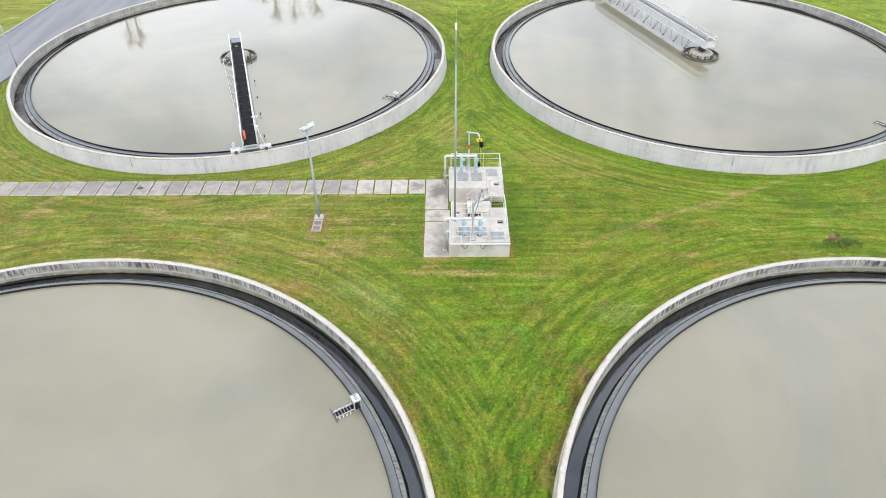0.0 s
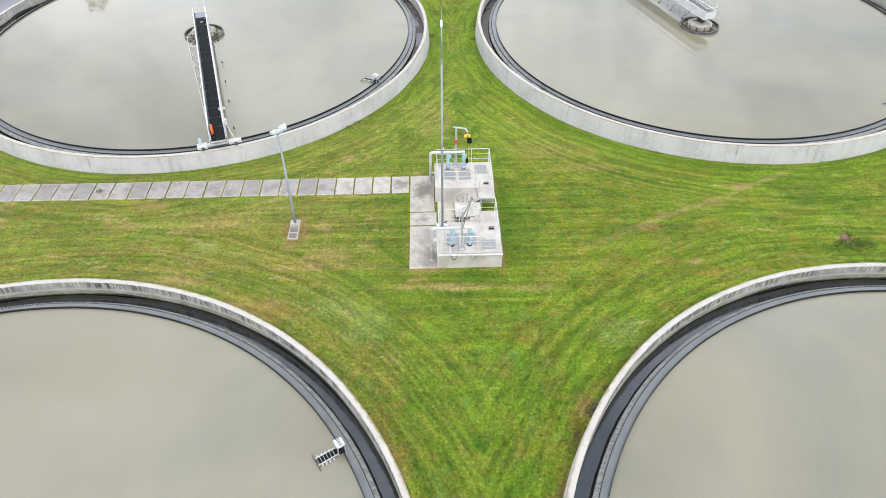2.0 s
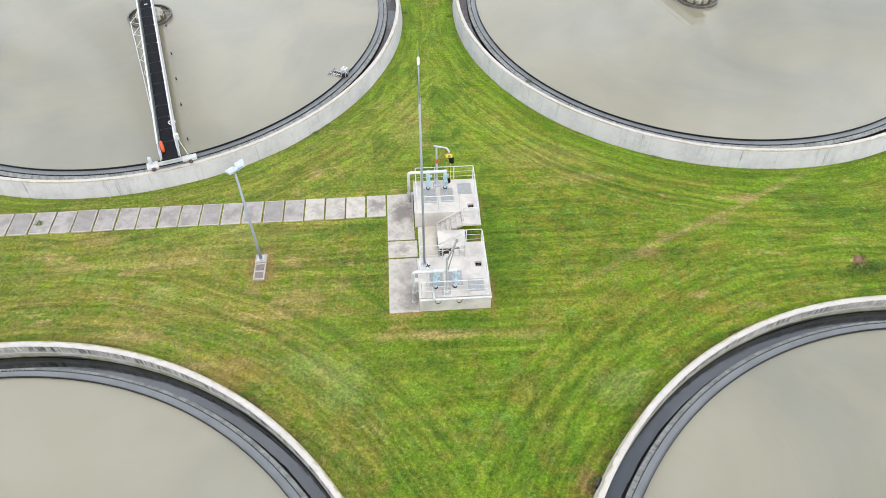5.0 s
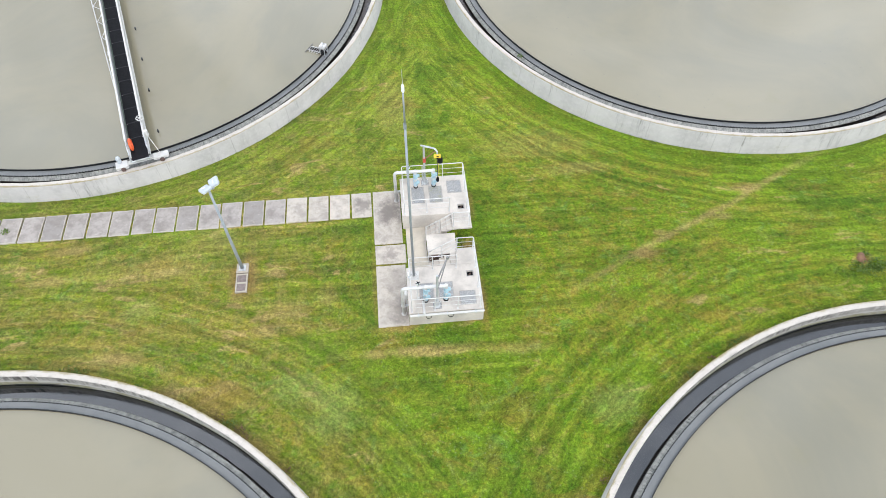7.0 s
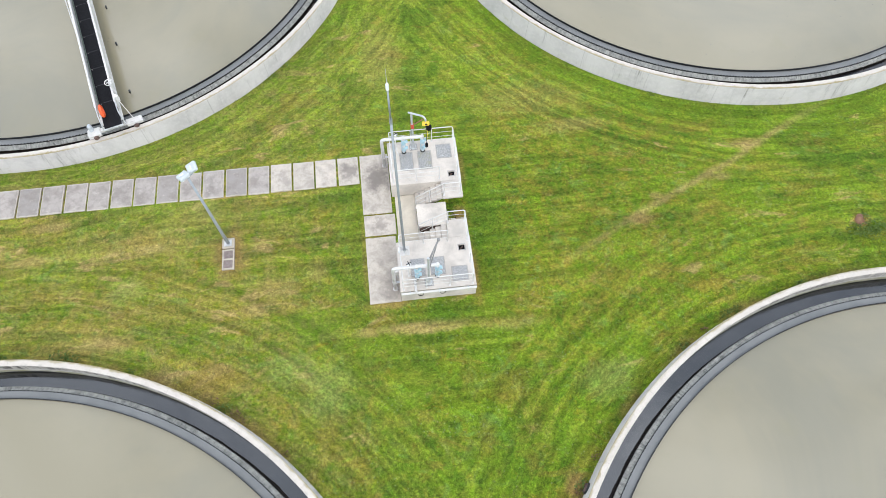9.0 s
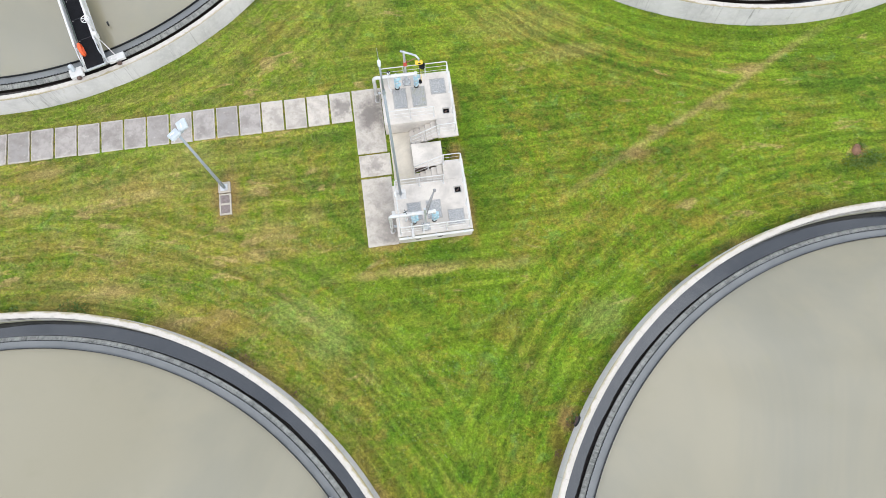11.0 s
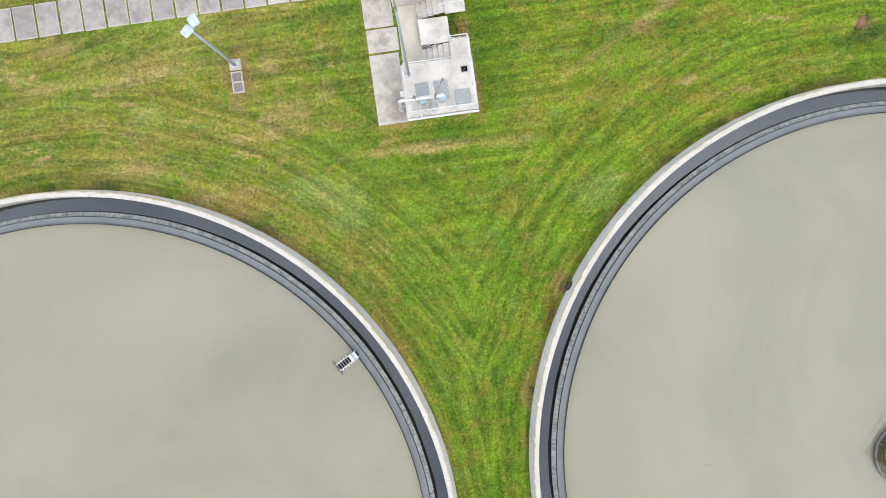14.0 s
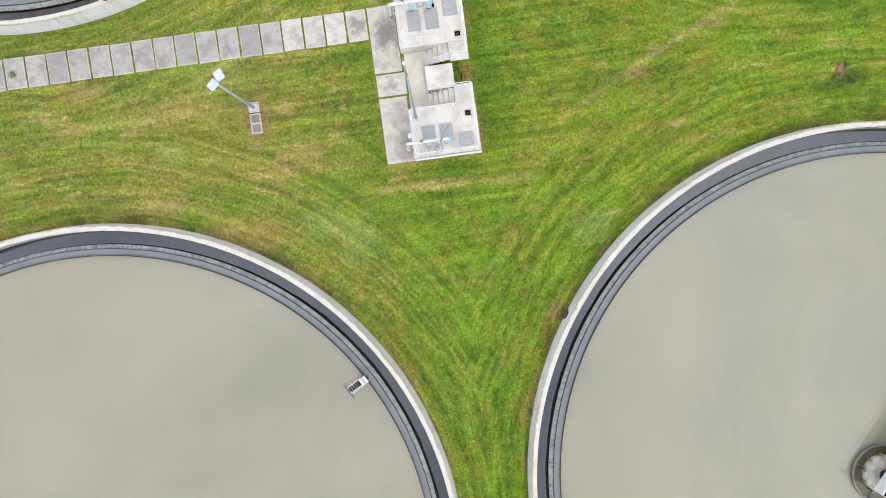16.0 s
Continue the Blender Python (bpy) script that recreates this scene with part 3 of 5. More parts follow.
M_PLINTH = deck_concrete("plinth_concrete", (0.42, 0.375, 0.305), 0.4)
M_KERB = deck_concrete("kerb_concrete", (0.42, 0.40, 0.37), 0.3, 0.2)
M_ASPHALT = asphalt()
M_GRATE = grating("steel_grating", (0.30, 0.31, 0.32))
M_GRATE_WORN = grating("weathered_grating", (0.30, 0.29, 0.17))
M_WHITE = plain("white_paint", (0.60, 0.588, 0.565), 0.42, 0.0, 0.14, 3.0)
M_GALV = plain("galvanised_steel", (0.56, 0.58, 0.59), 0.48, 0.55, 0.22, 4.0)
M_DULL = plain("weathered_grey_steel", (0.27, 0.265, 0.26), 0.55, 0.3, 0.25, 5.0)
M_PIPE = plain("stainless_pipe", (0.60, 0.59, 0.575), 0.42, 0.12, 0.18, 4.0)
M_POLE = plain("pale_blue_grey_pole", (0.30, 0.33, 0.35), 0.45, 0.2, 0.12, 3.0)
M_LAMP = plain("lamp_housing", (0.50, 0.54, 0.57), 0.4, 0.1, 0.15, 5.0)
M_LENS = plain("lamp_glass", (0.80, 0.84, 0.86), 0.15, 0.0, 0.06, 5.0)
M_BLUE = plain("light_blue_valve_paint", (0.36, 0.53, 0.60), 0.4, 0.0, 0.22, 8.0)
M_BLACK = plain("black_rubber", (0.009, 0.009, 0.011), 0.62, 0.0, 0.3, 3.0)
M_BLACK.node_tree.nodes["Principled BSDF"].inputs["Specular IOR Level"].default_value = 0.12
M_DARK = plain("dark_weir_steel", (0.010, 0.011, 0.012), 0.45, 0.1, 0.3, 5.0)
M_CHANNEL_DARK = plain("dark_channel_strip", (0.014, 0.011, 0.010), 0.5, 0.0, 0.4, 3.0, 0.4)
M_CHANNEL_DARK.node_tree.nodes["Principled BSDF"].inputs["Specular IOR Level"].default_value = 0.15
M_RING = plain("grey_ring_steel", (0.15, 0.145, 0.138), 0.5, 0.3, 0.35, 3.0)
M_CAST = plain("column_concrete", (0.46, 0.42, 0.35), 0.85, 0.0, 0.45, 2.5, 0.4)
M_MOSS = plain("mossy_concrete", (0.21, 0.205, 0.13), 0.9, 0.0, 0.6, 3.5, 0.6)
M_ORANGE = plain("orange_lifebuoy", (0.80, 0.115, 0.03), 0.5, 0.0, 0.15, 6.0)
M_YELLOW = plain("yellow_hoist", (0.72, 0.50, 0.035), 0.4, 0.0, 0.15, 8.0)
M_RED = plain("red_bracket", (0.55, 0.07, 0.04), 0.5, 0.0, 0.2, 8.0)
M_REDCHAIN = plain("red_brown_stay", (0.30, 0.13, 0.085), 0.6, 0.2, 0.35, 9.0)
M_SHEET = plain("whitish_sheet_metal", (0.62, 0.565, 0.50), 0.5, 0.0, 0.30, 1.6)
M_SEAM = plain("worn_rubber_seam", (0.035, 0.036, 0.042), 0.6, 0.0, 0.3, 5.0)
M_SHEETBLUE = plain("pale_blue_sheet", (0.30, 0.34, 0.40), 0.45, 0.1, 0.25, 4.0)
M_DUCT = plain("dull_green_duct", (0.10, 0.13, 0.105), 0.6, 0.0, 0.35, 5.0)
M_RUST = plain("rusty_steel", (0.14, 0.09, 0.075), 0.8, 0.1, 0.5, 5.0, 0.4)
M_WELL = plain("brown_well_water", (0.105, 0.085, 0.045), 0.08, 0.0, 0.2, 1.0, 0.02)
M_MUD = plain("tank_floor_silt", (0.10, 0.095, 0.07), 0.9, 0.0, 0.3, 1.0)
M_LEAF = leaf_material("weed_leaves", (0.050, 0.110, 0.012), (0.135, 0.195, 0.03))

M_DRY = leaf_material("withered_leaves", (0.085, 0.045, 0.025), (0.19, 0.105, 0.055))
M_TREE = leaf_material("spring_leaves", (0.20, 0.20, 0.085), (0.33, 0.30, 0.15))
M_BARK = plain("grey_bark", (0.16, 0.14, 0.115), 0.9, 0.0, 0.4, 4.0, 0.6)


# ---- mesh helpers ----
def part(name, bm, material, parent=None, label="", smooth=False):
    """Links a bmesh as one mesh object, under a thing or a part."""
    me = bpy.data.meshes.new(name)
    bm.to_mesh(me)
    bm.free()
    me.materials.append(material)
    if smooth:
        me.shade_smooth()
    ob = new(name, me)
    if parent is not None:
        ob.parent = parent
    return tagged(ob, label)


def thing(name, label, category, group="", at=None, kind=""):
    ob = new(name)
    ob.empty_display_size = 0.2
    if at is not None:
        ob.matrix_world = at
    return tagged(ob, label, category, group, kind)


def box(x0, x1, y0, y1, z0, z1, bevel=0.0, bm=None):
    b = bmesh.new()
    bmesh.ops.create_cube(b, size=1, matrix=Matrix.LocRotScale(((x0 + x1) / 2, (y0 + y1) / 2, (z0 + z1) / 2), None, (x1 - x0, y1 - y0, z1 - z0)))
    if bevel:
        bmesh.ops.bevel(b, geom=b.edges[:], offset=bevel, segments=1, affect="EDGES")
    return merge(bm, b)


def merge(bm, extra):
    if bm is None:
        return extra
    me = bpy.data.meshes.new("joined")
    extra.to_mesh(me)
    extra.free()
    bm.from_mesh(me)
    bpy.data.meshes.remove(me)
    return bm


def bend(points, r, steps=5):
    """A polyline with its inner corners rounded to radius r."""
    pts = [Vector(p) for p in points]
    out = [pts[0]]
    for a, b, c in zip(pts, pts[1:], pts[2:]):
        u, v = (a - b), (c - b)
        k = min(r, u.length * 0.49, v.length * 0.49)
        p, q = b + u.normalized() * k, b + v.normalized() * k
        for i in range(steps + 1):
            s = i / steps
            out.append(p * (1 - s) ** 2 + b * 2 * s * (1 - s) + q * s * s)
    out.append(pts[-1])
    return out


def tube(points, r, n=8, bm=None, cap=True):
    """A round bar along a polyline; r may be one radius or one per point."""
    pts = [Vector(p) for p in points]
    rs = [r] * len(pts) if isinstance(r, (int, float)) else r
    b = bm if bm is not None else bmesh.new()
    side = None
    rings = []
    for i, p in enumerate(pts):
        d = (pts[min(i + 1, len(pts) - 1)] - pts[max(i - 1, 0)]).normalized()
        if side is None or abs(side.dot(d)) > 0.95:
            side = d.orthogonal().normalized()
        side = (side - d * side.dot(d)).normalized()
        up = d.cross(side)
        rings.append([b.verts.new(p + (side * math.cos(a) + up * math.sin(a)) * rs[i]) for a in (2 * math.pi * k / n for k in range(n))])
    for a, c in zip(rings, rings[1:]):
        for k in range(n):
            b.faces.new((a[k], a[(k + 1) % n], c[(k + 1) % n], c[k]))
    if cap:
        b.faces.new(rings[0][::-1])
        b.faces.new(rings[-1])
    return b


def lathe(profile, n=256, start=0.0, turn=2 * math.pi):
    """A ring swept from (radius, height) points: every band smooth by itself, u round the ring and v along the section, in metres."""
    bm = bmesh.new()
    uv = bm.loops.layers.uv.new("UVMap")
    run = 0.0
    closed = abs(turn - 2 * math.pi) < 1e-6
    for (r0, z0), (r1, z1) in zip(profile, profile[1:]):
        d = math.hypot(r1 - r0, z1 - z0)
        rows = []
        for r, z in ((r0, z0), (r1, z1)):
            rows.append([bm.verts.new((r * math.cos(start + turn * k / n), r * math.sin(start + turn * k / n), z)) for k in range(n if closed else n + 1)])
        for k in range(n):
            j = (k + 1) % len(rows[0])
            f = bm.faces.new((rows[0][k], rows[0][j], rows[1][j], rows[1][k]))
            f.smooth = True
            for loop, (a, b) in zip(f.loops, ((k, 0), (k + 1, 0), (k + 1, 1), (k, 1))):
                loop[uv].uv = (turn * a / n * 18.0, run + b * d)
        run += d
    bmesh.ops.remove_doubles(bm, verts=bm.verts[:], dist=0.0005)
    for e in bm.edges:
        e.smooth = len(e.link_faces) == 2 and e.calc_face_angle(0.0) < 0.5
    return bm


def blocks(xs, ys, z0, z1, skip):
    """A solid slab on a grid of x and y breaks, with some cells left open."""
    bm = bmesh.new()
    vs = {}

    def v(i, j, k):
        if (i, j, k) not in vs:
            vs[i, j, k] = bm.verts.new((xs[i], ys[j], (z0, z1)[k]))
        return vs[i, j, k]

    full = {(i, j) for i in range(len(xs) - 1) for j in range(len(ys) - 1)} - set(skip)
    for i, j in full:
        bm.faces.new((v(i, j, 1), v(i + 1, j, 1), v(i + 1, j + 1, 1), v(i, j + 1, 1)))
        bm.faces.new((v(i, j, 0), v(i, j + 1, 0), v(i + 1, j + 1, 0), v(i + 1, j, 0)))
        for di, dj, a, b in ((0, -1, (i, j), (i + 1, j)), (1, 0, (i + 1, j), (i + 1, j + 1)), (0, 1, (i + 1, j + 1), (i, j + 1)), (-1, 0, (i, j + 1), (i, j))):
            if (i + di, j + dj) not in full:
                bm.faces.new((v(*a, 0), v(*b, 0), v(*b, 1), v(*a, 1)))
    return bm


# ---- ground, road ----
def spaced(lo, hi, step, far):
    inner = list(np.arange(lo, hi + 1e-6, step))
    out, d = [], step
    while (out[-1] if out else 0) < far:
        d *= 1.5
        out.append((out[-1] if out else 0) + d)
    return [lo - o for o in reversed(out)] + inner + [hi + o for o in out]


def swell(x, y):
    """Gentle unevenness of the lawn, which falls a little towards the two far tanks."""
    up = max(0.0, 1 - max(0.0, math.hypot(x - TANKS[0][0], y - TANKS[0][1]) - R_FOOT) / 4.0)
    down = max(0.0, 1 - max(0.0, math.hypot(x - TANKS[1][0], y - TANKS[1][1]) - R_FOOT) / 7.0)
    return -0.22 * up * up - 0.34 * down * down * (3 - 2 * down) - 0.03 + 0.045 * noise.noise(Vector((x * 0.13, y * 0.13, 3.0))) + 0.02 * noise.noise(Vector((x * 0.6, y * 0.6, 8.0)))


def ground():
    xs, ys = spaced(-46, 46, 0.8, 2200), spaced(-44, 60, 0.8, 2200)
    verts = [(x, y, swell(x, y) if abs(x) < 60 and abs(y) < 80 else -0.05) for y in ys for x in xs]
    w = len(xs)
    faces = [(j * w + i, j * w + i + 1, (j + 1) * w + i + 1, (j + 1) * w + i) for j in range(len(ys) - 1) for i in range(w - 1)]
    me = bpy.data.meshes.new("ground")
    me.from_pydata(verts, [], faces)
    me.materials.append(M_GRASS)
    me.shade_smooth()
    return tagged(new("ground", me), "mown green lawn with straw-coloured patches and mowing tracks", "lawn", kind="structure")


ground()


def road():
    """Asphalt road past the tanks, wider where it meets the yard behind them."""
    bm = bmesh.new()
    edge = [(-75.0, -300.0), (-42.25, 23.4), (-40.15, 44.7), (-12.0, 330.0), (30.0, 330.0), (-8.0, 52.0), (-20.0, 48.0), (-34.9, 33.0), (-36.1, 23.4), (-69.0, -300.0)]
    top = [bm.verts.new((x, y, 0.0)) for x, y in edge]
    low = [bm.verts.new((x, y, -0.15)) for x, y in edge]
    bm.faces.new(top[::-1])
    for k in range(len(edge)):
        m = (k + 1) % len(edge)
        bm.faces.new((top[k], top[m], low[m], low[k]))
    bmesh.ops.recalc_face_normals(bm, faces=bm.faces[:])
    tagged(part("road", bm, M_ASPHALT), "grey asphalt service road between low concrete kerbs", "road", kind="structure")
    stone = None
    for (xa, ya), (xb, yb) in (((-44.6, 0.0), (-39.3, 53.5)), ((-38.3, 3.0), (-35.95, 24.6))):
        kerb = thing("kerb", "low pale concrete kerb along the service road", "kerb", kind="structure")
        length = math.hypot(xb - xa, yb - ya)
        turn = math.degrees(math.atan2(yb - ya, xb - xa)) - 90
        for k in range(int(length / 2)):
            s = (2 * k + 1) / length
            ob = part("kerb_stone", box(-0.09, 0.09, -0.99, 0.99, -0.15, 0.10, 0.015), M_KERB, kerb) if stone is None else new("kerb_stone", stone.data)
            ob.parent, stone = kerb, stone or ob
            ob.matrix_local = pose(xa + (xb - xa) * s, ya + (yb - ya) * s, 0, 0, 0, turn)


road()


# ---- settling tanks ----
def ring_disc(r0, r1, z, n=256):
    return lathe([(r1, z), (r0, z)], n)


def weir_plate():
    """Thin upright ring with a V notch every 16 cm."""
    bm = bmesh.new()
    n = 666
    rows = [[], [], [], []]
    for k in range(2 * n):
        a = math.pi * k / n
        top = Z_WATER + (0.045 if k % 2 else -0.03)
        for row, (r, z) in zip(rows, ((R_WEIR - 0.015, Z_WATER - 0.25), (R_WEIR - 0.015, top), (R_WEIR + 0.02, top), (R_WEIR + 0.02, Z_WATER - 0.25))):
            row.append(bm.verts.new((r * math.cos(a), r * math.sin(a), z)))
    for a, b in zip(rows, rows[1:]):
        for k in range(2 * n):
            j = (k + 1) % (2 * n)
            bm.faces.new((a[k], a[j], b[j], b[k]))
    return bm


def tank(cx, cy):
    t = thing("settling_tank", "round concrete settling tank with a toothed overflow weir", "tank", "round settling tanks", pose(cx, cy, 0))
    c = 0.025
    part("wall", lathe([(R_FOOT + 0.02, -0.6), (R_OUT, Z_RIM - c)]), M_WALL, t, "pale cast concrete wall with rain streaks")
    part("coping", lathe([(R_OUT, Z_RIM - c), (R_OUT - c, Z_RIM), (R_IN + c, Z_RIM), (R_IN, Z_RIM - c)]), M_COPING, t, "bright concrete rim of the wall")
    part("inner_face", lathe([(R_IN, Z_RIM - c), (R_IN, -0.25)]), M_INNER, t, "algae-streaked inner face of the wall")
    part("channel_floor", lathe([(R_IN, -0.24), (R_SLOPE - 0.05, -0.24)]), M_MUD, t)
    part("channel_ledge", lathe([(R_SLOPE + 0.035, -0.24), (R_SLOPE + 0.035, 0.03), (R_SLOPE + 0.01, 0.13), (R_SLOPE, 0.175)]), M_CHANNEL_DARK, t, "black ledge at the foot of the apron")
    part("weir_apron", lathe([(R_SLOPE, 0.175), (R_SLOPE - 0.02, 0.205), (R_WEIR + 0.02, Z_WATER - 0.045), (R_WEIR + 0.02, Z_WATER - 0.3)]), M_SLOPE, t,
         "slimy grey apron under the weir")
    part("weir_plate", weir_plate(), M_DARK, t, "dark plate with a row of V notches")
    part("scum_baffle", lathe([(R_BAFFLE + 0.012, Z_WATER - 0.3), (R_BAFFLE + 0.012, Z_WATER + 0.12), (R_BAFFLE - 0.012, Z_WATER + 0.12), (R_BAFFLE - 0.012, Z_WATER - 0.3)]), M_DARK, t, "thin dark baffle ring")
    part("tank_floor", lathe([(R_WEIR, -0.30), (0.02, -0.30)], 96), M_MUD, t)
    bracket = box(R_BAFFLE, R_WEIR + 0.03, -0.025, 0.025, Z_WATER - 0.12, Z_WATER - 0.04)
    first = None
    for k in range(40):
        b = part("baffle_bracket", bracket, M_DARK, t) if first is None else new("baffle_bracket", first.data)
        b.parent, first = t, first or b
        b.rotation_euler = (0, 0, 2 * math.pi * (k + 0.3) / 40)
    return t


first = tank(*TANKS[0])
for cx, cy in TANKS[1:]:
    copy_thing(first, pose(cx, cy, 0))
for i, (cx, cy) in enumerate(TANKS):
    for name, bm, m, label in (("water_%d" % (3 * i + 1), ring_disc(0.02, R_BAFFLE - 0.012, Z_WATER), M_TURBID, "still murky grey-beige water that mirrors the clouds"),
                               ("water_%d" % (3 * i + 2), ring_disc(R_BAFFLE + 0.012, R_WEIR, Z_WATER - 0.002), M_BAND, "narrow band of clear grey water behind the weir"),
                               ("water_%d" % (3 * i + 3), ring_disc(R_SLOPE, R_IN, Z_CHANNEL), M_SLUDGE if i < 2 else M_CHANNEL, "wet brown sludge in the overflow channel" if i < 2 else "dark rippling water in the overflow channel")):
        ob = part(name, bm, m)
        ob.location = (cx, cy, 0)
        tagged(ob, label, "water", kind="structure")


Z_COLUMN = Z_WATER - 0.78


def reflection_band(i, start, end):
    """The apron's reflection, modelled as a black strip on the channel water along its foot, thinning out at both ends.
    """
    bm = bmesh.new()
    r = random.Random(i)
    n, wob = 300, [r.uniform(0, 6.28) for _ in range(3)]
    rows = []
    for k in range(n + 1):
        s = k / n
        a = radians(start + (end - start) * s)
        w = 0.10 * min(1.0, 4.0 * s, 4.0 * (1 - s)) * (1 + 0.12 * math.sin(60 * s + wob[0]) + 0.10 * math.sin(143 * s + wob[1]) + 0.12 * r.uniform(-1, 1))
        rows.append([bm.verts.new((q * math.cos(a), q * math.sin(a), z)) for q, z in ((R_SLOPE + 0.02, 0.035), (R_SLOPE + 0.02 + 0.6 * w, 0.028), (R_SLOPE + 0.02 + w, -0.004))])
    for a, b in zip(rows, rows[1:]):
        for j in range(2):
            bm.faces.new((a[j], b[j], b[j + 1], a[j + 1]))
    # a strip of black colour in place of the mirrored apron
    ob = part("algae", bm, M_CHANNEL_DARK, None, "", True)
    ob.location = (*TANKS[i], 0)
    tagged(ob, "black strip that stands for the apron reflected in the channel water", "algae", kind="stuff")


reflection_band(2, -50, 72)
reflection_band(3, 108, 232)


def centre_column(cx, cy):
    t = thing("centre_column", "mossy concrete centre column inside a steel ring", "column", "centre columns", pose(cx, cy, Z_COLUMN))
    part("column", lathe([(0.98, 0.0), (0.98, 1.08), (0.94, 1.14), (0.34, 1.26), (0.02, 1.26)], 40), M_CAST, t, "weathered round concrete head")
    part("ring", lathe([(1.54, 0.4), (1.54, 0.94), (1.57, 0.97), (1.46, 0.97), (1.49, 0.94), (1.49, 0.4)], 64), M_RING, t, "grey steel ring with a flanged lip")
    part("well_water", lathe([(1.49, 0.82), (0.9, 0.82)], 48), M_WELL, t, "brown water inside the ring")
    part("drive_drum", lathe([(0.34, 1.24), (0.30, 1.36), (0.30, 1.62), (0.02, 1.62)], 24), M_DARK, t)
    for k in range(10):
        a = 2 * math.pi * (k + 0.4) / 10
        p = part("lug", box(0.90, 1.09, -0.07, 0.07, 0.86, 1.13, 0.02), M_MOSS, t)
        p.rotation_euler = (0, 0, a)
    for k in range(4):
        p = part("ring_strut", tube([(0.9, 0, 0.95), (1.5, 0, 0.98)], 0.03, 6), M_RING, t)
        p.rotation_euler = (0, 0, math.pi * (k + 0.25) / 2)
    return t


col = centre_column(*TANKS[0])
for cx, cy in ((TANKS[1][0] + 0.12, TANKS[1][1] + 0.08), TANKS[2], (TANKS[3][0] + 0.15, TANKS[3][1] - 0.12)):
    copy_thing(col, pose(cx, cy, Z_COLUMN, 0, 0, 40 * cx))


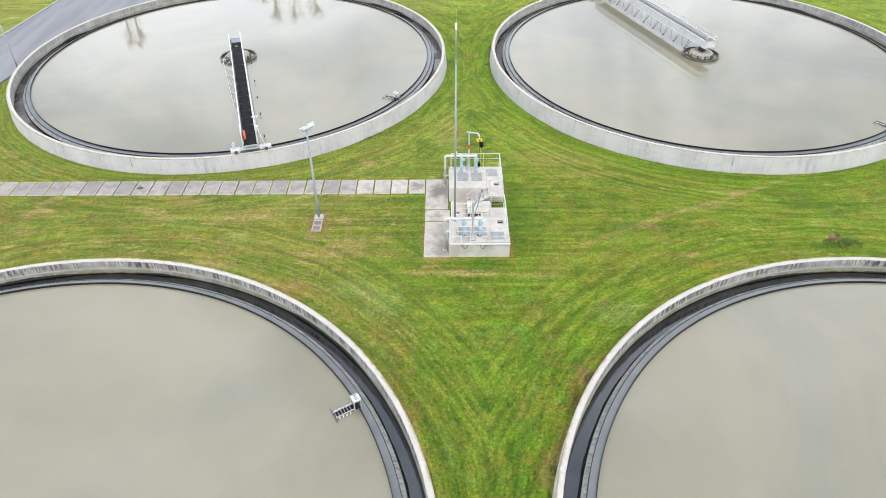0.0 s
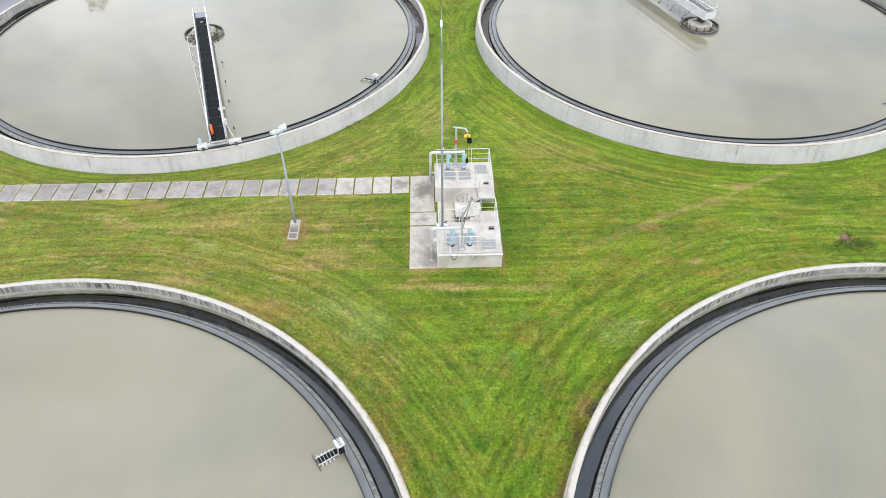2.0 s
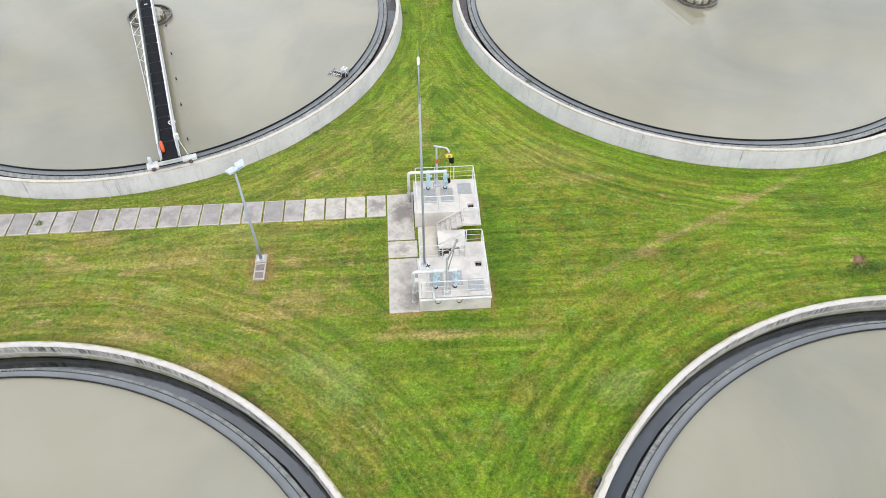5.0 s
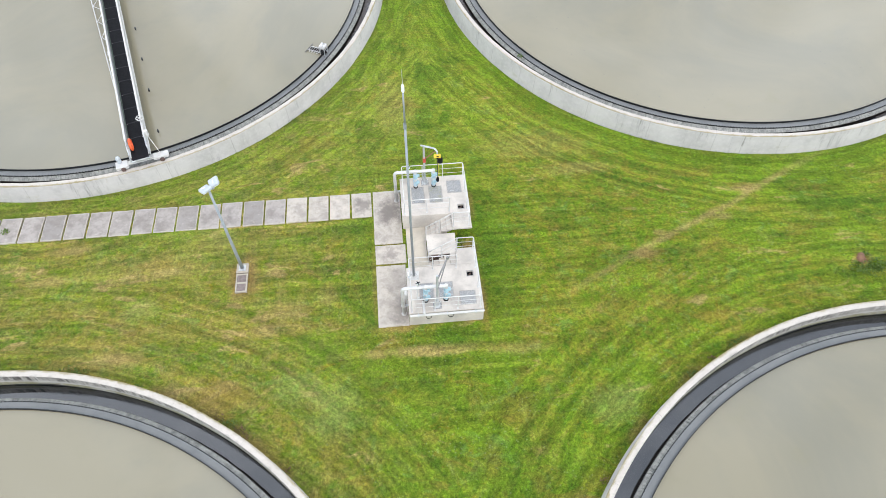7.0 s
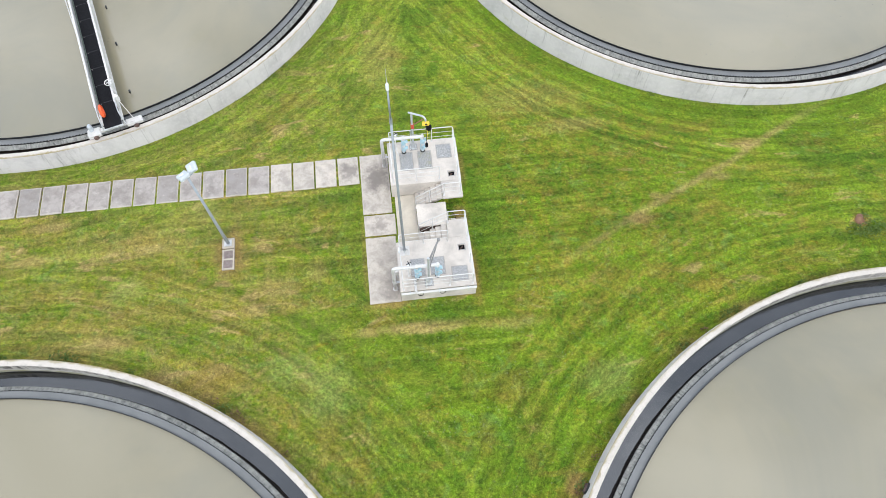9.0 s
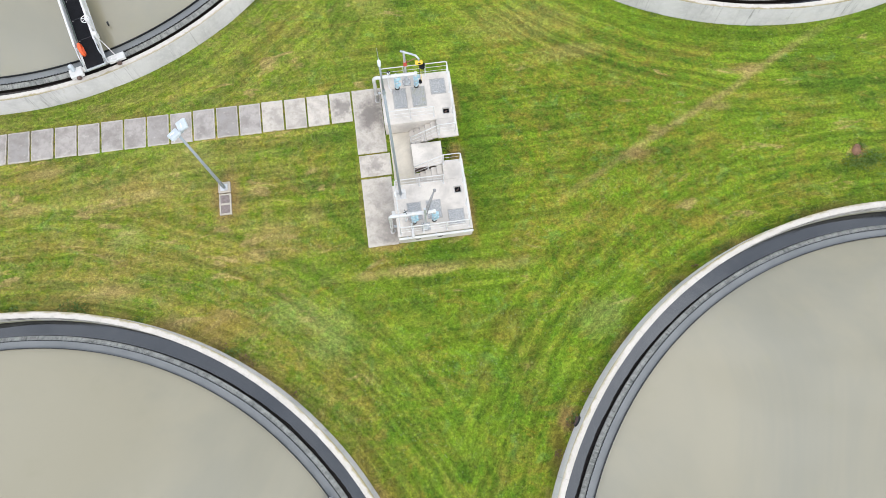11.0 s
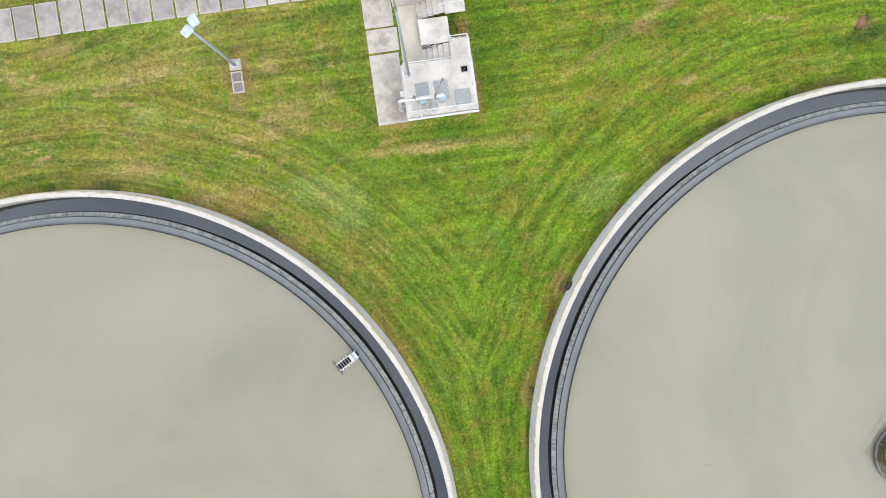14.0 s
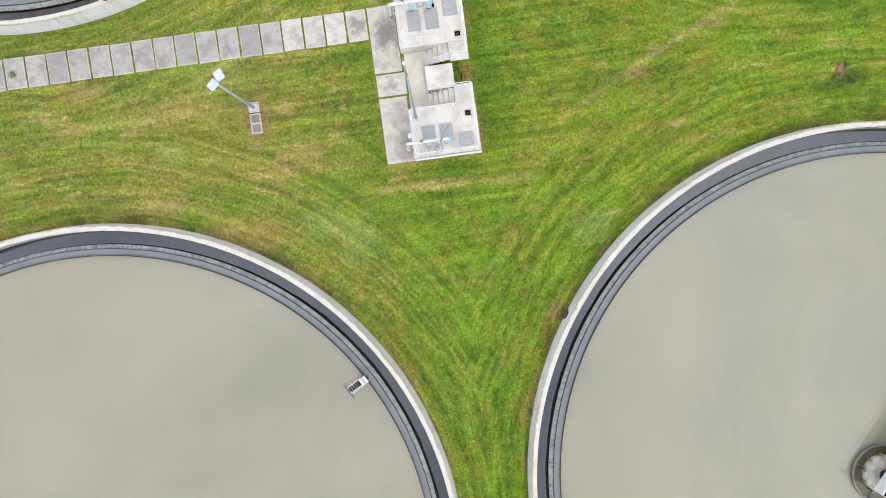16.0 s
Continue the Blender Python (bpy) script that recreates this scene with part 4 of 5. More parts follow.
def scraper_bridge(cx, cy, ux, uy, tail, truss_side, loaded):
    """Rotating bridge from the centre to the rim. Local x runs outwards from the centre, z from the ground."""
    ang = math.degrees(math.atan2(uy, ux))
    t = thing("scraper_bridge", "white rotating scraper bridge with a black rubber walkway", "bridge", "rotating bridges", pose(cx, cy, Z_RIM - 1.12, 0, 0, ang))
    x0, x1 = -tail, 17.72
    half = 0.48
    z0, zd, z1 = 1.64, 1.74, 2.22
    part("walkway", box(x0, x1 + (0.30 if loaded else 0.0), -half + 0.06, half - 0.06, zd - 0.05, zd, 0.008), M_BLACK, t, "black ribbed rubber walkway")
    if loaded:
        for k in range(15):
            x = x0 + 1.15 + 1.2 * k
            part("seam", box(x, x + 0.022, -half + 0.07, half - 0.07, zd, zd + 0.006), M_SEAM, t)
            for y in (-0.30, 0.30):
                part("bolt", box(x + 0.05, x + 0.075, y - 0.014, y + 0.014, zd, zd + 0.012), M_WHITE, t)
        part("end_sheet", box(x0 + 0.02, x0 + 0.95, -half + 0.065, half - 0.065, zd + 0.002, zd + 0.014, 0.003), M_SHEETBLUE, t, "pale blue-grey sheet at the end of the walkway")
        part("name_plate", box(x0 + 1.75, x0 + 1.87, -0.10, 0.12, zd, zd + 0.012), M_WHITE, t)
        part("cable_duct", tube([(x0 + 0.3, -half + 0.075, zd + 0.05), (x1 - 0.8, -half + 0.075, zd + 0.05)], 0.035, 6), M_DUCT, t, "dull green cable duct along the girder")
    for s in (-1, 1):
        y = s * half
        bm = box(x0, x1 - (0.7 if loaded else 0), y - 0.035, y + 0.035, z0, z1, 0.008)
        box(x0, x1 - 0.7, y - 0.048, y + 0.048, z1, z1 + 0.035, 0.008, bm)
        box(x0, x1, y - 0.07, y + 0.07, z0 - 0.03, z0, 0.005, bm)
        part("girder", bm, M_WHITE, t, "white painted side girder")
    part("end_plate", box(x0 - 0.03, x0, -half, half, z0, (zd + 0.05 if loaded else z1), 0.006), M_WHITE, t)
    # handrails
    for s in (-1, 1):
        y = s * (half + 0.02)
        if loaded:
            continue
        part("top_rail", tube(bend([(x0, y, z1), (x0, y, 2.62), (x1 - 1.2, y, 2.62), (x1 - 1.2, y, z1)], 0.12), 0.022, 6), M_WHITE, t)
        for k in range(1, 12):
            x = x0 + (x1 - 1.2 - x0) * k / 12
            part("rail_post", tube([(x, y, z1), (x, y, 2.61)], 0.018, 6), M_WHITE, t)
    part("end_rail", tube(bend([(x0 + 0.02, -half, z1), (x0 - 0.05, -half, 2.60), (x0 - 0.05, half, 2.60), (x0 + 0.02, half, z1)], 0.08), 0.022, 6), M_WHITE, t)
    # scraper truss down to the water
    n = 9
    w = truss_side
    low = lambda x: (x, w * (half + 0.85 * max(0.0, 1 - max(0, x) / 13.0) + 0.06), 0.98)
    if loaded:
        part("skimmer_chord", tube([low(1.0), low(16.3)], 0.03, 6), M_WHITE, t)
    for k in range(n):
        xa, xb = 1.0 + 15.3 * k / n, 1.0 + 15.3 * (k + 1) / n
        if loaded:
            part("truss_hanger", tube([(xa, w * half, z0), low(xa)], 0.024, 6), M_WHITE, t)
            part("truss_brace", tube([low(xa), (xb, w * half, z0)], 0.018, 6), M_WHITE, t)
            if k % 2:
                continue
            mid = (xa + xb) / 2 + 0.4 * math.sin(7.0 * k)
            part("scraper_shoe", box(mid - 0.08, mid + 0.10, -w * (half + 0.50) - 0.04, -w * (half + 0.50) + 0.04, 0.70, 0.83, 0.01), M_DARK, t)
        else:
            p, q, r0, r1 = xa + 0.55, xa + 1.05, (xa + 0.1, w * half * 0.6, z0), (xb - 0.1, w * half * 0.6, z0)
            part("hanger_frame", tube([r0, (p, w * (half + 0.15), 0.74)], 0.022, 5), M_RING, t)
            part("hanger_frame", tube([(xa + 0.75, w * half * 0.2, z0), (p, w * (half + 0.15), 0.74)], 0.020, 5), M_RING, t)
            part("hanger_stay", tube([r1, (q, w * (half + 0.15), 0.80)], 0.016, 5), M_RING, t)
            part("scraper_shoe", box(p - 0.05, p + 0.12, w * (half + 0.15) - 0.02, w * (half + 0.15) + 0.02, 0.70, 0.80, 0.01), M_DARK, t)
    # end carriage on the rim
    car = part("end_carriage", box(17.52, 17.74, -1.22, 1.18, 1.18, 1.33, 0.02), M_WHITE, t, "white end carriage that rides on the rim")
    for y in (-1.02, 0.98):
        wheel = lathe([(0.0, -0.05), (0.10, -0.05), (0.12, -0.03), (0.12, 0.03), (0.10, 0.05), (0.0, 0.05)], 20)
        bmesh.ops.transform(wheel, matrix=Matrix.Translation((17.99, y, 1.24)) @ Matrix.Rotation(math.pi / 2, 4, "Y"), verts=wheel.verts)
        part("wheel", wheel, M_RUST, car, "worn running wheel")
        part("axle", tube([(17.7, y, 1.27), (18.0, y, 1.27)], 0.04, 8), M_GALV, car)
    part("cover", blocks([17.52, 17.58, 17.80, 17.86], [0.56, 0.72, 0.98, 1.34], 1.20, 1.36, {(1, 1)}), M_WHITE, car, "white wheel housing with an opening")
    part("motor_housing", box(17.46, 17.94, -1.36, -0.74, 1.18, 1.38, 0.02), M_WHITE, car)
    part("drive_motor", tube([(17.55, -1.12, 1.38), (17.55, -1.12, 1.70)], 0.12, 12), M_LAMP, car, "pale grey gear motor")
    part("motor_cap", tube([(17.55, -1.12, 1.69), (17.55, -1.12, 1.78)], [0.12, 0.07], 12), M_LAMP, car)
    part("threshold", box(18.00, 18.10, -0.46, 0.46, 1.60, 1.70, 0.01), M_GALV, t)
    for s in (-1, 1):
        part("end_handle", tube(bend([(16.9, s * half, z1 + 0.02), (17.6, s * half, 2.12), (17.88, s * (half + 0.06), 1.46)], 0.15), 0.03, 6), M_GALV, t)
    if loaded:
        buoy = lathe([(0.26 + 0.075 * math.cos(a), 0.075 * math.sin(a)) for a in (2 * math.pi * k / 10 for k in range(11))], 24)
        bmesh.ops.transform(buoy, matrix=Matrix.Translation((17.15, -half + 0.20, 2.02)) @ Matrix.Rotation(math.pi / 2, 4, "X"), verts=buoy.verts)
        ob = part("lifebuoy", buoy, M_ORANGE, None, "", True)
        ob.matrix_world = pose(cx, cy, Z_RIM - 1.12, 0, 0, ang)
        tagged(ob, "orange ring lifebuoy hung on the bridge girder", "lifebuoy")
        wheel = lathe([(0.19 + 0.020 * math.cos(a), 0.020 * math.sin(a)) for a in (2 * math.pi * k / 6 for k in range(7))], 24)
        for k in range(3):
            a = math.pi * k / 3
            tube([(0.19 * math.cos(a), 0.19 * math.sin(a), 0), (-0.19 * math.cos(a), -0.19 * math.sin(a), 0)], 0.015, 5, wheel)
        tube([(0, 0, 0), (0, 0, -1.10)], 0.03, 6, wheel)
        bmesh.ops.transform(wheel, matrix=Matrix.Translation((16.35, half + 0.10, 2.90)), verts=wheel.verts)
        part("hand_wheel", wheel, M_WHITE, t, "white hand wheel on a spindle")
        bm = box(16.72, 16.92, half + 0.06, half + 0.24, 2.05, 2.42, 0.02)
        tube([(16.90, half + 0.16, 2.1), (17.55, half + 0.46, 1.35)], 0.018, 6, bm)
        part("control_box", bm, M_WHITE, t, "white control box with a cable arm")
    return t


scraper_bridge(*TANKS[0], 0.283, -0.959, 1.55, -1, True)
scraper_bridge(TANKS[1][0] + 0.12, TANKS[1][1] + 0.08, -0.32, 0.947, 0.95, 1, False)
scraper_bridge(TANKS[3][0] + 0.15, TANKS[3][1] - 0.12, 0.65, 0.76, 0.95, 1, False)


def scum_box(x, y, towards, z=Z_WATER):
    """Scum draw-off on the baffle: a tray with a ribbed ramp that dips into the water."""
    a = math.degrees(math.atan2(towards[1] - y, towards[0] - x))
    t = thing("scum_skimmer", "small white scum tray on legs over a black ribbed ramp", "skimmer", "scum trays on the weirs", pose(x, y, z, 0, 0, a))
    part("tray", blocks([-0.19, -0.07, 0.05, 0.17], [-0.19, -0.06, 0.06, 0.19], 0.52, 0.64, {(1, 1)}), M_WHITE, t, "open white tray on legs")
    part("tray_floor", box(-0.07, 0.05, -0.06, 0.06, 0.525, 0.545), M_RING, t)
    for y in (-0.125, 0.13):
        for k in range(3):
            part("slot", box(-0.09 + 0.055 * k, -0.06 + 0.055 * k, y - 0.035, y + 0.03, 0.638, 0.644), M_DARK, t)
    part("latch", box(-0.05, 0.02, -0.03, 0.03, 0.545, 0.62, 0.005), M_GALV, t)
    for sx in (-0.17, 0.14):
        for sy in (-0.17, 0.17):
            part("leg", tube([(sx, sy, 0.52), (sx, sy, -0.25)], 0.026, 6), M_GALV, t)
    part("brace", tube([(0.13, -0.15, 0.48), (-0.17, -0.15, 0.05)], 0.02, 6), M_GALV, t)
    part("brace", tube([(0.13, 0.15, 0.05), (-0.17, 0.15, 0.48)], 0.02, 6), M_DARK, t)
    ramp = box(-0.16, 1.02, -0.16, 0.16, 0.03, 0.07, 0.01)
    part("ramp", ramp, M_BLACK, t, "black ramp")
    for k in range(6):
        x0 = 0.27 + 0.14 * k
        part("rib", box(x0, x0 + 0.016, -0.17, 0.17, 0.07, 0.09), M_WHITE, t)
    for s in (-1, 1):
        part("ramp_rail", tube([(0.16, s * 0.17, 0.14), (1.04, s * 0.17, 0.08)], 0.022, 6), M_WHITE, t)
    for k in range(4):
        for s in (-1, 1):
            part("float", tube([(0.36 + 0.17 * k, s * 0.19, 0.04), (0.39 + 0.17 * k, s * 0.29, 0.03)], [0.04, 0.025], 8), M_WHITE, t)
    part("cross_bar", tube([(1.05, -0.42, 0.07), (1.05, 0.42, 0.07)], 0.026, 6), M_RING, t)
    return t


scum_box(-2.66, -10.92, TANKS[2])
scum_box(-2.60, 19.17, TANKS[0])
scum_box(33.54, 14.38, TANKS[1])


# ---- pump chambers ----
Z_DECK = 1.03


def flip(y, north):
    """The two chambers mirror each other about the line between them."""
    return 8.04 - y if north else y


def span(a, b, north):
    return tuple(sorted((flip(a, north), flip(b, north))))


def pump_chamber(north):
    f = lambda y: flip(y, north)
    t = thing("pump_chamber", "pale concrete pump chamber with grated hatches on its deck", "pump chamber", "twin pump chambers", pose(0, 0, 0))
    holes = [4.31, 4.59]
    h0, h1 = (1.96, 2.22) if north else (1.80, 2.07)
    ys = sorted(f(v) for v in (0.0, h0, h1, 2.48))
    row = 1
    body = blocks([1.47, holes[0], holes[1], 4.89], ys, -0.3, Z_DECK, {(1, row)})
    part("body", body, M_DECK, t, "pale concrete body with rain marks")
    y0, y1 = span(h0, h1, north)
    # black block close under the deck stands for the shade down the hole
    part("sump_dark_fill", box(holes[0], holes[1], y0, y1, 0.30, Z_DECK - 0.10), M_BLACK, t)
    part("sump_frame", blocks([4.27, 4.31, 4.59, 4.63], [y0 - 0.04, y0, y1, y1 + 0.04], Z_DECK, Z_DECK + 0.015, {(1, 1)}), M_KERB, t)
    part("sump_valve", tube([(4.38, y0 + 0.10, Z_DECK - 0.11), (4.50, y0 + 0.16, Z_DECK - 0.04)], 0.035, 8), M_RUST, t)
    y0, y1 = span(2.482, 3.42, north)
    part("landing", box(3.90, 4.87, y0, y1, Z_DECK - 0.13, Z_DECK - 0.004, 0.012), M_DECK, t, "cantilevered concrete landing at the head of the steps")
    # steps rise eastwards to the landing
    y0, y1 = span(2.484, 3.30, north)
    for k in range(5):
        x = 2.58 + 0.262 * k
        part("step", box(x, x + 0.275, y0, y1, Z_DECK / 6 * (k + 1) - 0.15, Z_DECK / 6 * (k + 1), 0.012), M_DECK, t)
    bm = bmesh.new()
    for y in (y0 + 0.04, y1 - 0.12):
        vs = [bm.verts.new(p) for p in ((2.60, y, 0.0), (2.9, y, 0.0), (3.9, y, 0.68), (3.9, y, 0.86), (2.60, y, 0.06), (2.60, y + 0.08, 0.0), (2.9, y + 0.08, 0.0), (3.9, y + 0.08, 0.68), (3.9, y + 0.08, 0.86), (2.60, y + 0.08, 0.06))]
        bm.faces.new(vs[:5][::-1])
        bm.faces.new(vs[5:])
        for i in range(5):
            j = (i + 1) % 5
            bm.faces.new((vs[i], vs[j], vs[5 + j], vs[5 + i]))
    part("stringer", bm, M_KERB, t)
    # hatches
    sizes = ((0.66, 1.70), (0.66, 1.71), (0.36, 1.16)) if north else ((0.69, 1.55), (0.68, 1.56), (0.28, 1.00))
    for x0, x1, (a, b), m in zip((2.03, 2.92, 3.86), (2.67, 3.58, 4.58), sizes, (M_GRATE, M_GRATE_WORN if north else M_GRATE, M_GRATE)):
        ya, yb = span(a, b, north)
        hatch = part("hatch_cover", box(x0 + 0.02, x1 - 0.02, ya + 0.02, yb - 0.02, Z_DECK - 0.01, Z_DECK + 0.018, 0.004), m, t, "speckled grey hatch grating")
        part("hatch_frame", blocks([x0 - 0.015, x0 + 0.015, x1 - 0.015, x1 + 0.015], [ya - 0.015, ya + 0.015, yb - 0.015, yb + 0.015], Z_DECK - 0.01, Z_DECK + 0.010, {(1, 1)}), M_KERB, hatch)
        part("lifting_bar", tube(bend([(x0 + 0.15, ya + 0.1, Z_DECK + 0.015), (x0 + 0.15, ya + 0.1, Z_DECK + 0.05), (x0 + 0.33, ya + 0.1, Z_DECK + 0.05), (x0 + 0.33, ya + 0.1, Z_DECK + 0.015)], 0.02), 0.008, 5), M_GALV, hatch)
    return t


pump_chamber(False)
pump_chamber(True)


def guard_rail(name_label, runs, posts, north, slope=None):
    """White tube railing: runs of a top bar and two lower bars, with posts down to the deck."""
    t = thing("guard_rail", name_label, "railing", "deck railings")
    for run in runs:
        pts = [(x, flip(y, north), z) for x, y, z in run]
        part("top_rail", tube(bend(pts, 0.10), 0.023, 8), M_WHITE, t, "", True)
        for drop in (0.36, 0.70):
            part("middle_rail", tube([(x, y, z - drop) for x, y, z in pts], 0.012, 6), M_WHITE, t)
    for x, y, z0, z1 in posts:
        p = part("post", tube([(x, flip(y, north), z0), (x, flip(y, north), z1)], 0.023, 8), M_WHITE, t)
        part("foot_plate", box(x - 0.045, x + 0.045, flip(y, north) - 0.045, flip(y, north) + 0.045, z0, z0 + 0.012), M_WHITE, p)
    return t


ZR = Z_DECK + 1.04
for north in (False, True):
    guard_rail("white tubular steel railing round the chamber deck",
               [[(3.84, 2.32, ZR), (1.62, 2.32, ZR), (1.62, 0.10, ZR), (4.73, 0.10, ZR), (4.73, 3.27, ZR), (3.92, 3.27, ZR)]],
               [(3.84, 2.32, Z_DECK, ZR), (2.73, 2.32, Z_DECK, ZR), (1.62, 2.32, Z_DECK, ZR - 0.05), (1.62, 1.2, Z_DECK, ZR), (1.62, 0.10, Z_DECK, ZR - 0.05),
                (2.66, 0.10, Z_DECK, ZR), (3.70, 0.10, Z_DECK, ZR), (4.73, 0.10, Z_DECK, ZR - 0.05), (4.73, 1.15, Z_DECK, ZR), (4.73, 2.25, Z_DECK, ZR),
                (4.73, 3.27, Z_DECK, ZR - 0.05), (3.96, 3.27, Z_DECK, ZR)], north)
    guard_rail("white sloping handrail beside the concrete steps",
               [[(3.92, 3.27, ZR - 0.02), (2.60, 3.27, 1.08)]], [(3.25, 3.27, 0.55, 1.55), (2.60, 3.27, 0.06, 1.08)], north)


def pump_pipework(north):
    """Riser at the deck's side, a header over the deck and two valve columns that drop from it."""
    f = lambda y: flip(y, north)
    t = thing("discharge_pipe", "stainless steel header pipe with two light blue valve columns", "pipework", "pump header pipes")
    y = f(0.62)
    z = 2.22
    inward = -1 if north else 1
    part("header", tube(bend([(1.24, y, 0.02), (1.24, y, z), (3.20, y, z), (3.20, y, z - 0.25)], 0.20, 6), 0.082, 14), M_PIPE, t, "", True)
    part("riser_flange", tube([(1.24, y, 0.0), (1.24, y, 0.05)], 0.125, 14), M_PIPE, t)
    part("riser_collar", tube([(1.24, y, 0.75), (1.24, y, 0.80)], 0.105, 14), M_PIPE, t)
    for x in (2.28, 3.20):
        c = part("valve_column", tube([(x, y, Z_DECK), (x, y, z - 0.05)], 0.075, 12), M_PIPE, t, "pipe that rises from the pump")
        part("base_flange", tube([(x, y, Z_DECK), (x, y, Z_DECK + 0.05)], 0.12, 12), M_DARK, c, "dark base flange")
        part("cap", tube([(x, y, z - 0.04), (x, y, z + 0.06), (x, y, z + 0.085)], [0.088, 0.088, 0.05], 14), M_WHITE, c, "white cap", True)
        part("side_lever", tube([(x - 0.06, y - 0.12, Z_DECK + 0.60), (x - 0.02, y - 0.16, Z_DECK + 0.30)], 0.016, 6), M_GALV, c)
        for zc in (Z_DECK + 0.34, Z_DECK + 0.86):
            bm = tube([(x, y, zc - 0.17), (x, y, zc - 0.13), (x, y, zc - 0.12), (x, y, zc), (x, y, zc + 0.12), (x, y, zc + 0.13), (x, y, zc + 0.17)],
                      [0.115, 0.115, 0.085, 0.11, 0.085, 0.115, 0.115], 14)
            tube([(x, y, zc + 0.02), (x + 0.20, y - 0.02, zc + 0.06)], [0.10, 0.075], 12, bm)
            part("valve", bm, M_BLUE, c, "light blue painted valve body")
            part("bolt_ring", tube([(x, y, zc - 0.145), (x, y, zc - 0.135)], 0.122, 12), M_WHITE, c)
    part("gauge_pipe", tube(bend([(1.95, y, z), (1.95, y, z + 0.28), (2.02, y, z + 0.30)], 0.04), 0.03, 8), M_PIPE, t)
    for k in range(2):
        a = math.pi * k / 2 + 0.4
        part("valve_handle", tube([(1.95 - 0.11 * math.cos(a), y - 0.11 * math.sin(a), z + 0.40), (1.95 + 0.11 * math.cos(a), y + 0.11 * math.sin(a), z + 0.40)], 0.02, 6), M_BLACK, t)
    part("gauge", tube([(1.95, y - 0.04, z + 0.32), (1.95, y + 0.04, z + 0.32)], 0.075, 12), M_LENS, t)
    part("drain_cock", tube(bend([(1.90, y, z - 0.06), (1.90, y, z - 1.0), (1.98, y + inward * 0.16, z - 1.05), (1.98, y + inward * 0.16, Z_DECK)], 0.06), 0.03, 8), M_WHITE, t, "white sampling pipe")
    part("wall_bracket", box(1.24, 1.47, y - 0.05, y + 0.05, 0.72, 0.80, 0.01), M_GALV, t)
    return t


pump_pipework(False)
pump_pipework(True)

# white gutter pipe along the front of the south chamber
gutter = thing("cable_duct", "white cable duct along the top of the chamber front", "duct")
part("duct", box(1.50, 4.90, -0.14, -0.03, 0.925, 1.03, 0.03), M_WHITE, gutter)
part("branch", tube(bend([(2.16, -0.085, 0.98), (2.16, -0.085, 1.10), (2.16, 0.55, 1.12)], 0.06), 0.06, 10), M_WHITE, gutter, "white branch pipe", True)
for x in (1.9, 3.2, 4.5):
    part("clip", box(x - 0.025, x + 0.025, -0.145, -0.001, 0.90, 1.036), M_GALV, gutter)
for x in (2.35, 3.35):
    part("cable", tube(bend([(x - 0.14, -0.07, 0.91), (x - 0.08, -0.12, 0.70), (x + 0.1, -0.12, 0.70), (x + 0.16, -0.07, 0.91)], 0.08), 0.014, 6), M_BLACK, gutter, "looped black cable")

junction = thing("junction_box", "small white junction box on the chamber wall", "junction box")
part("case", box(1.30, 1.468, 1.02, 1.30, 0.62, 0.98, 0.02), M_WHITE, junction)
part("conduit", tube([(1.40, 1.16, 0.62), (1.40, 1.16, 0.0)], 0.02, 6), M_GALV, junction)


def davit(x, y, reach, loaded):
    t = thing("davit_crane", "galvanised davit crane on a bolted deck socket", "crane", "davit cranes", pose(x, y, Z_DECK))
    part("base", box(-0.20, 0.20, -0.20, 0.20, 0, 0.02, 0.004), M_GRATE, t, "worn steel base plate")
    part("socket", tube([(0, 0, 0.02), (0, 0, 0.10), (0, 0, 0.45)], [0.16, 0.10, 0.075], 12), M_GALV, t)
    for sx in (-0.15, 0.15):
        for sy in (-0.15, 0.15):
            part("bolt", tube([(sx, sy, 0.02), (sx, sy, 0.06)], 0.022, 6), M_PIPE, t)
    top = 2.72 if loaded else 2.50
    part("post", tube([(0, 0, 0.4), (0, 0, top)], 0.055, 10), M_GALV, t)
    if loaded:
        a = Vector(reach)
        part("arm", tube(bend([(-0.14, 0.06, top - 0.02), (a.x * 0.82, a.y * 0.75, top + 0.10), (a.x, a.y, top - 0.02), (a.x, a.y, top - 0.14)], 0.06), 0.045, 8), M_GALV, t)
        part("brace", tube([(0.02, 0, top - 0.95), (a.x * 0.8, a.y * 0.75, top - 0.12)], 0.024, 8), M_REDCHAIN, t, "reddish brown stay")
        part("winch_bracket", box(-0.07, 0.09, -0.07, 0.07, top - 1.15, top - 0.85, 0.015), M_RED, t)
    else:
        part("arm", tube([(0, 0, top - 0.35), (reach[0], reach[1], top + 0.30)], 0.040, 8), M_DULL, t)
        part("brace", tube([(0, 0, top - 1.25), (reach[0] * 0.85, reach[1] * 0.85, top + 0.1)], 0.026, 8), M_DULL, t)
        part("head_pulley", tube([(reach[0], reach[1] - 0.05, top + 0.30), (reach[0], reach[1] + 0.05, top + 0.30)], 0.065, 10), M_DULL, t)
    return t


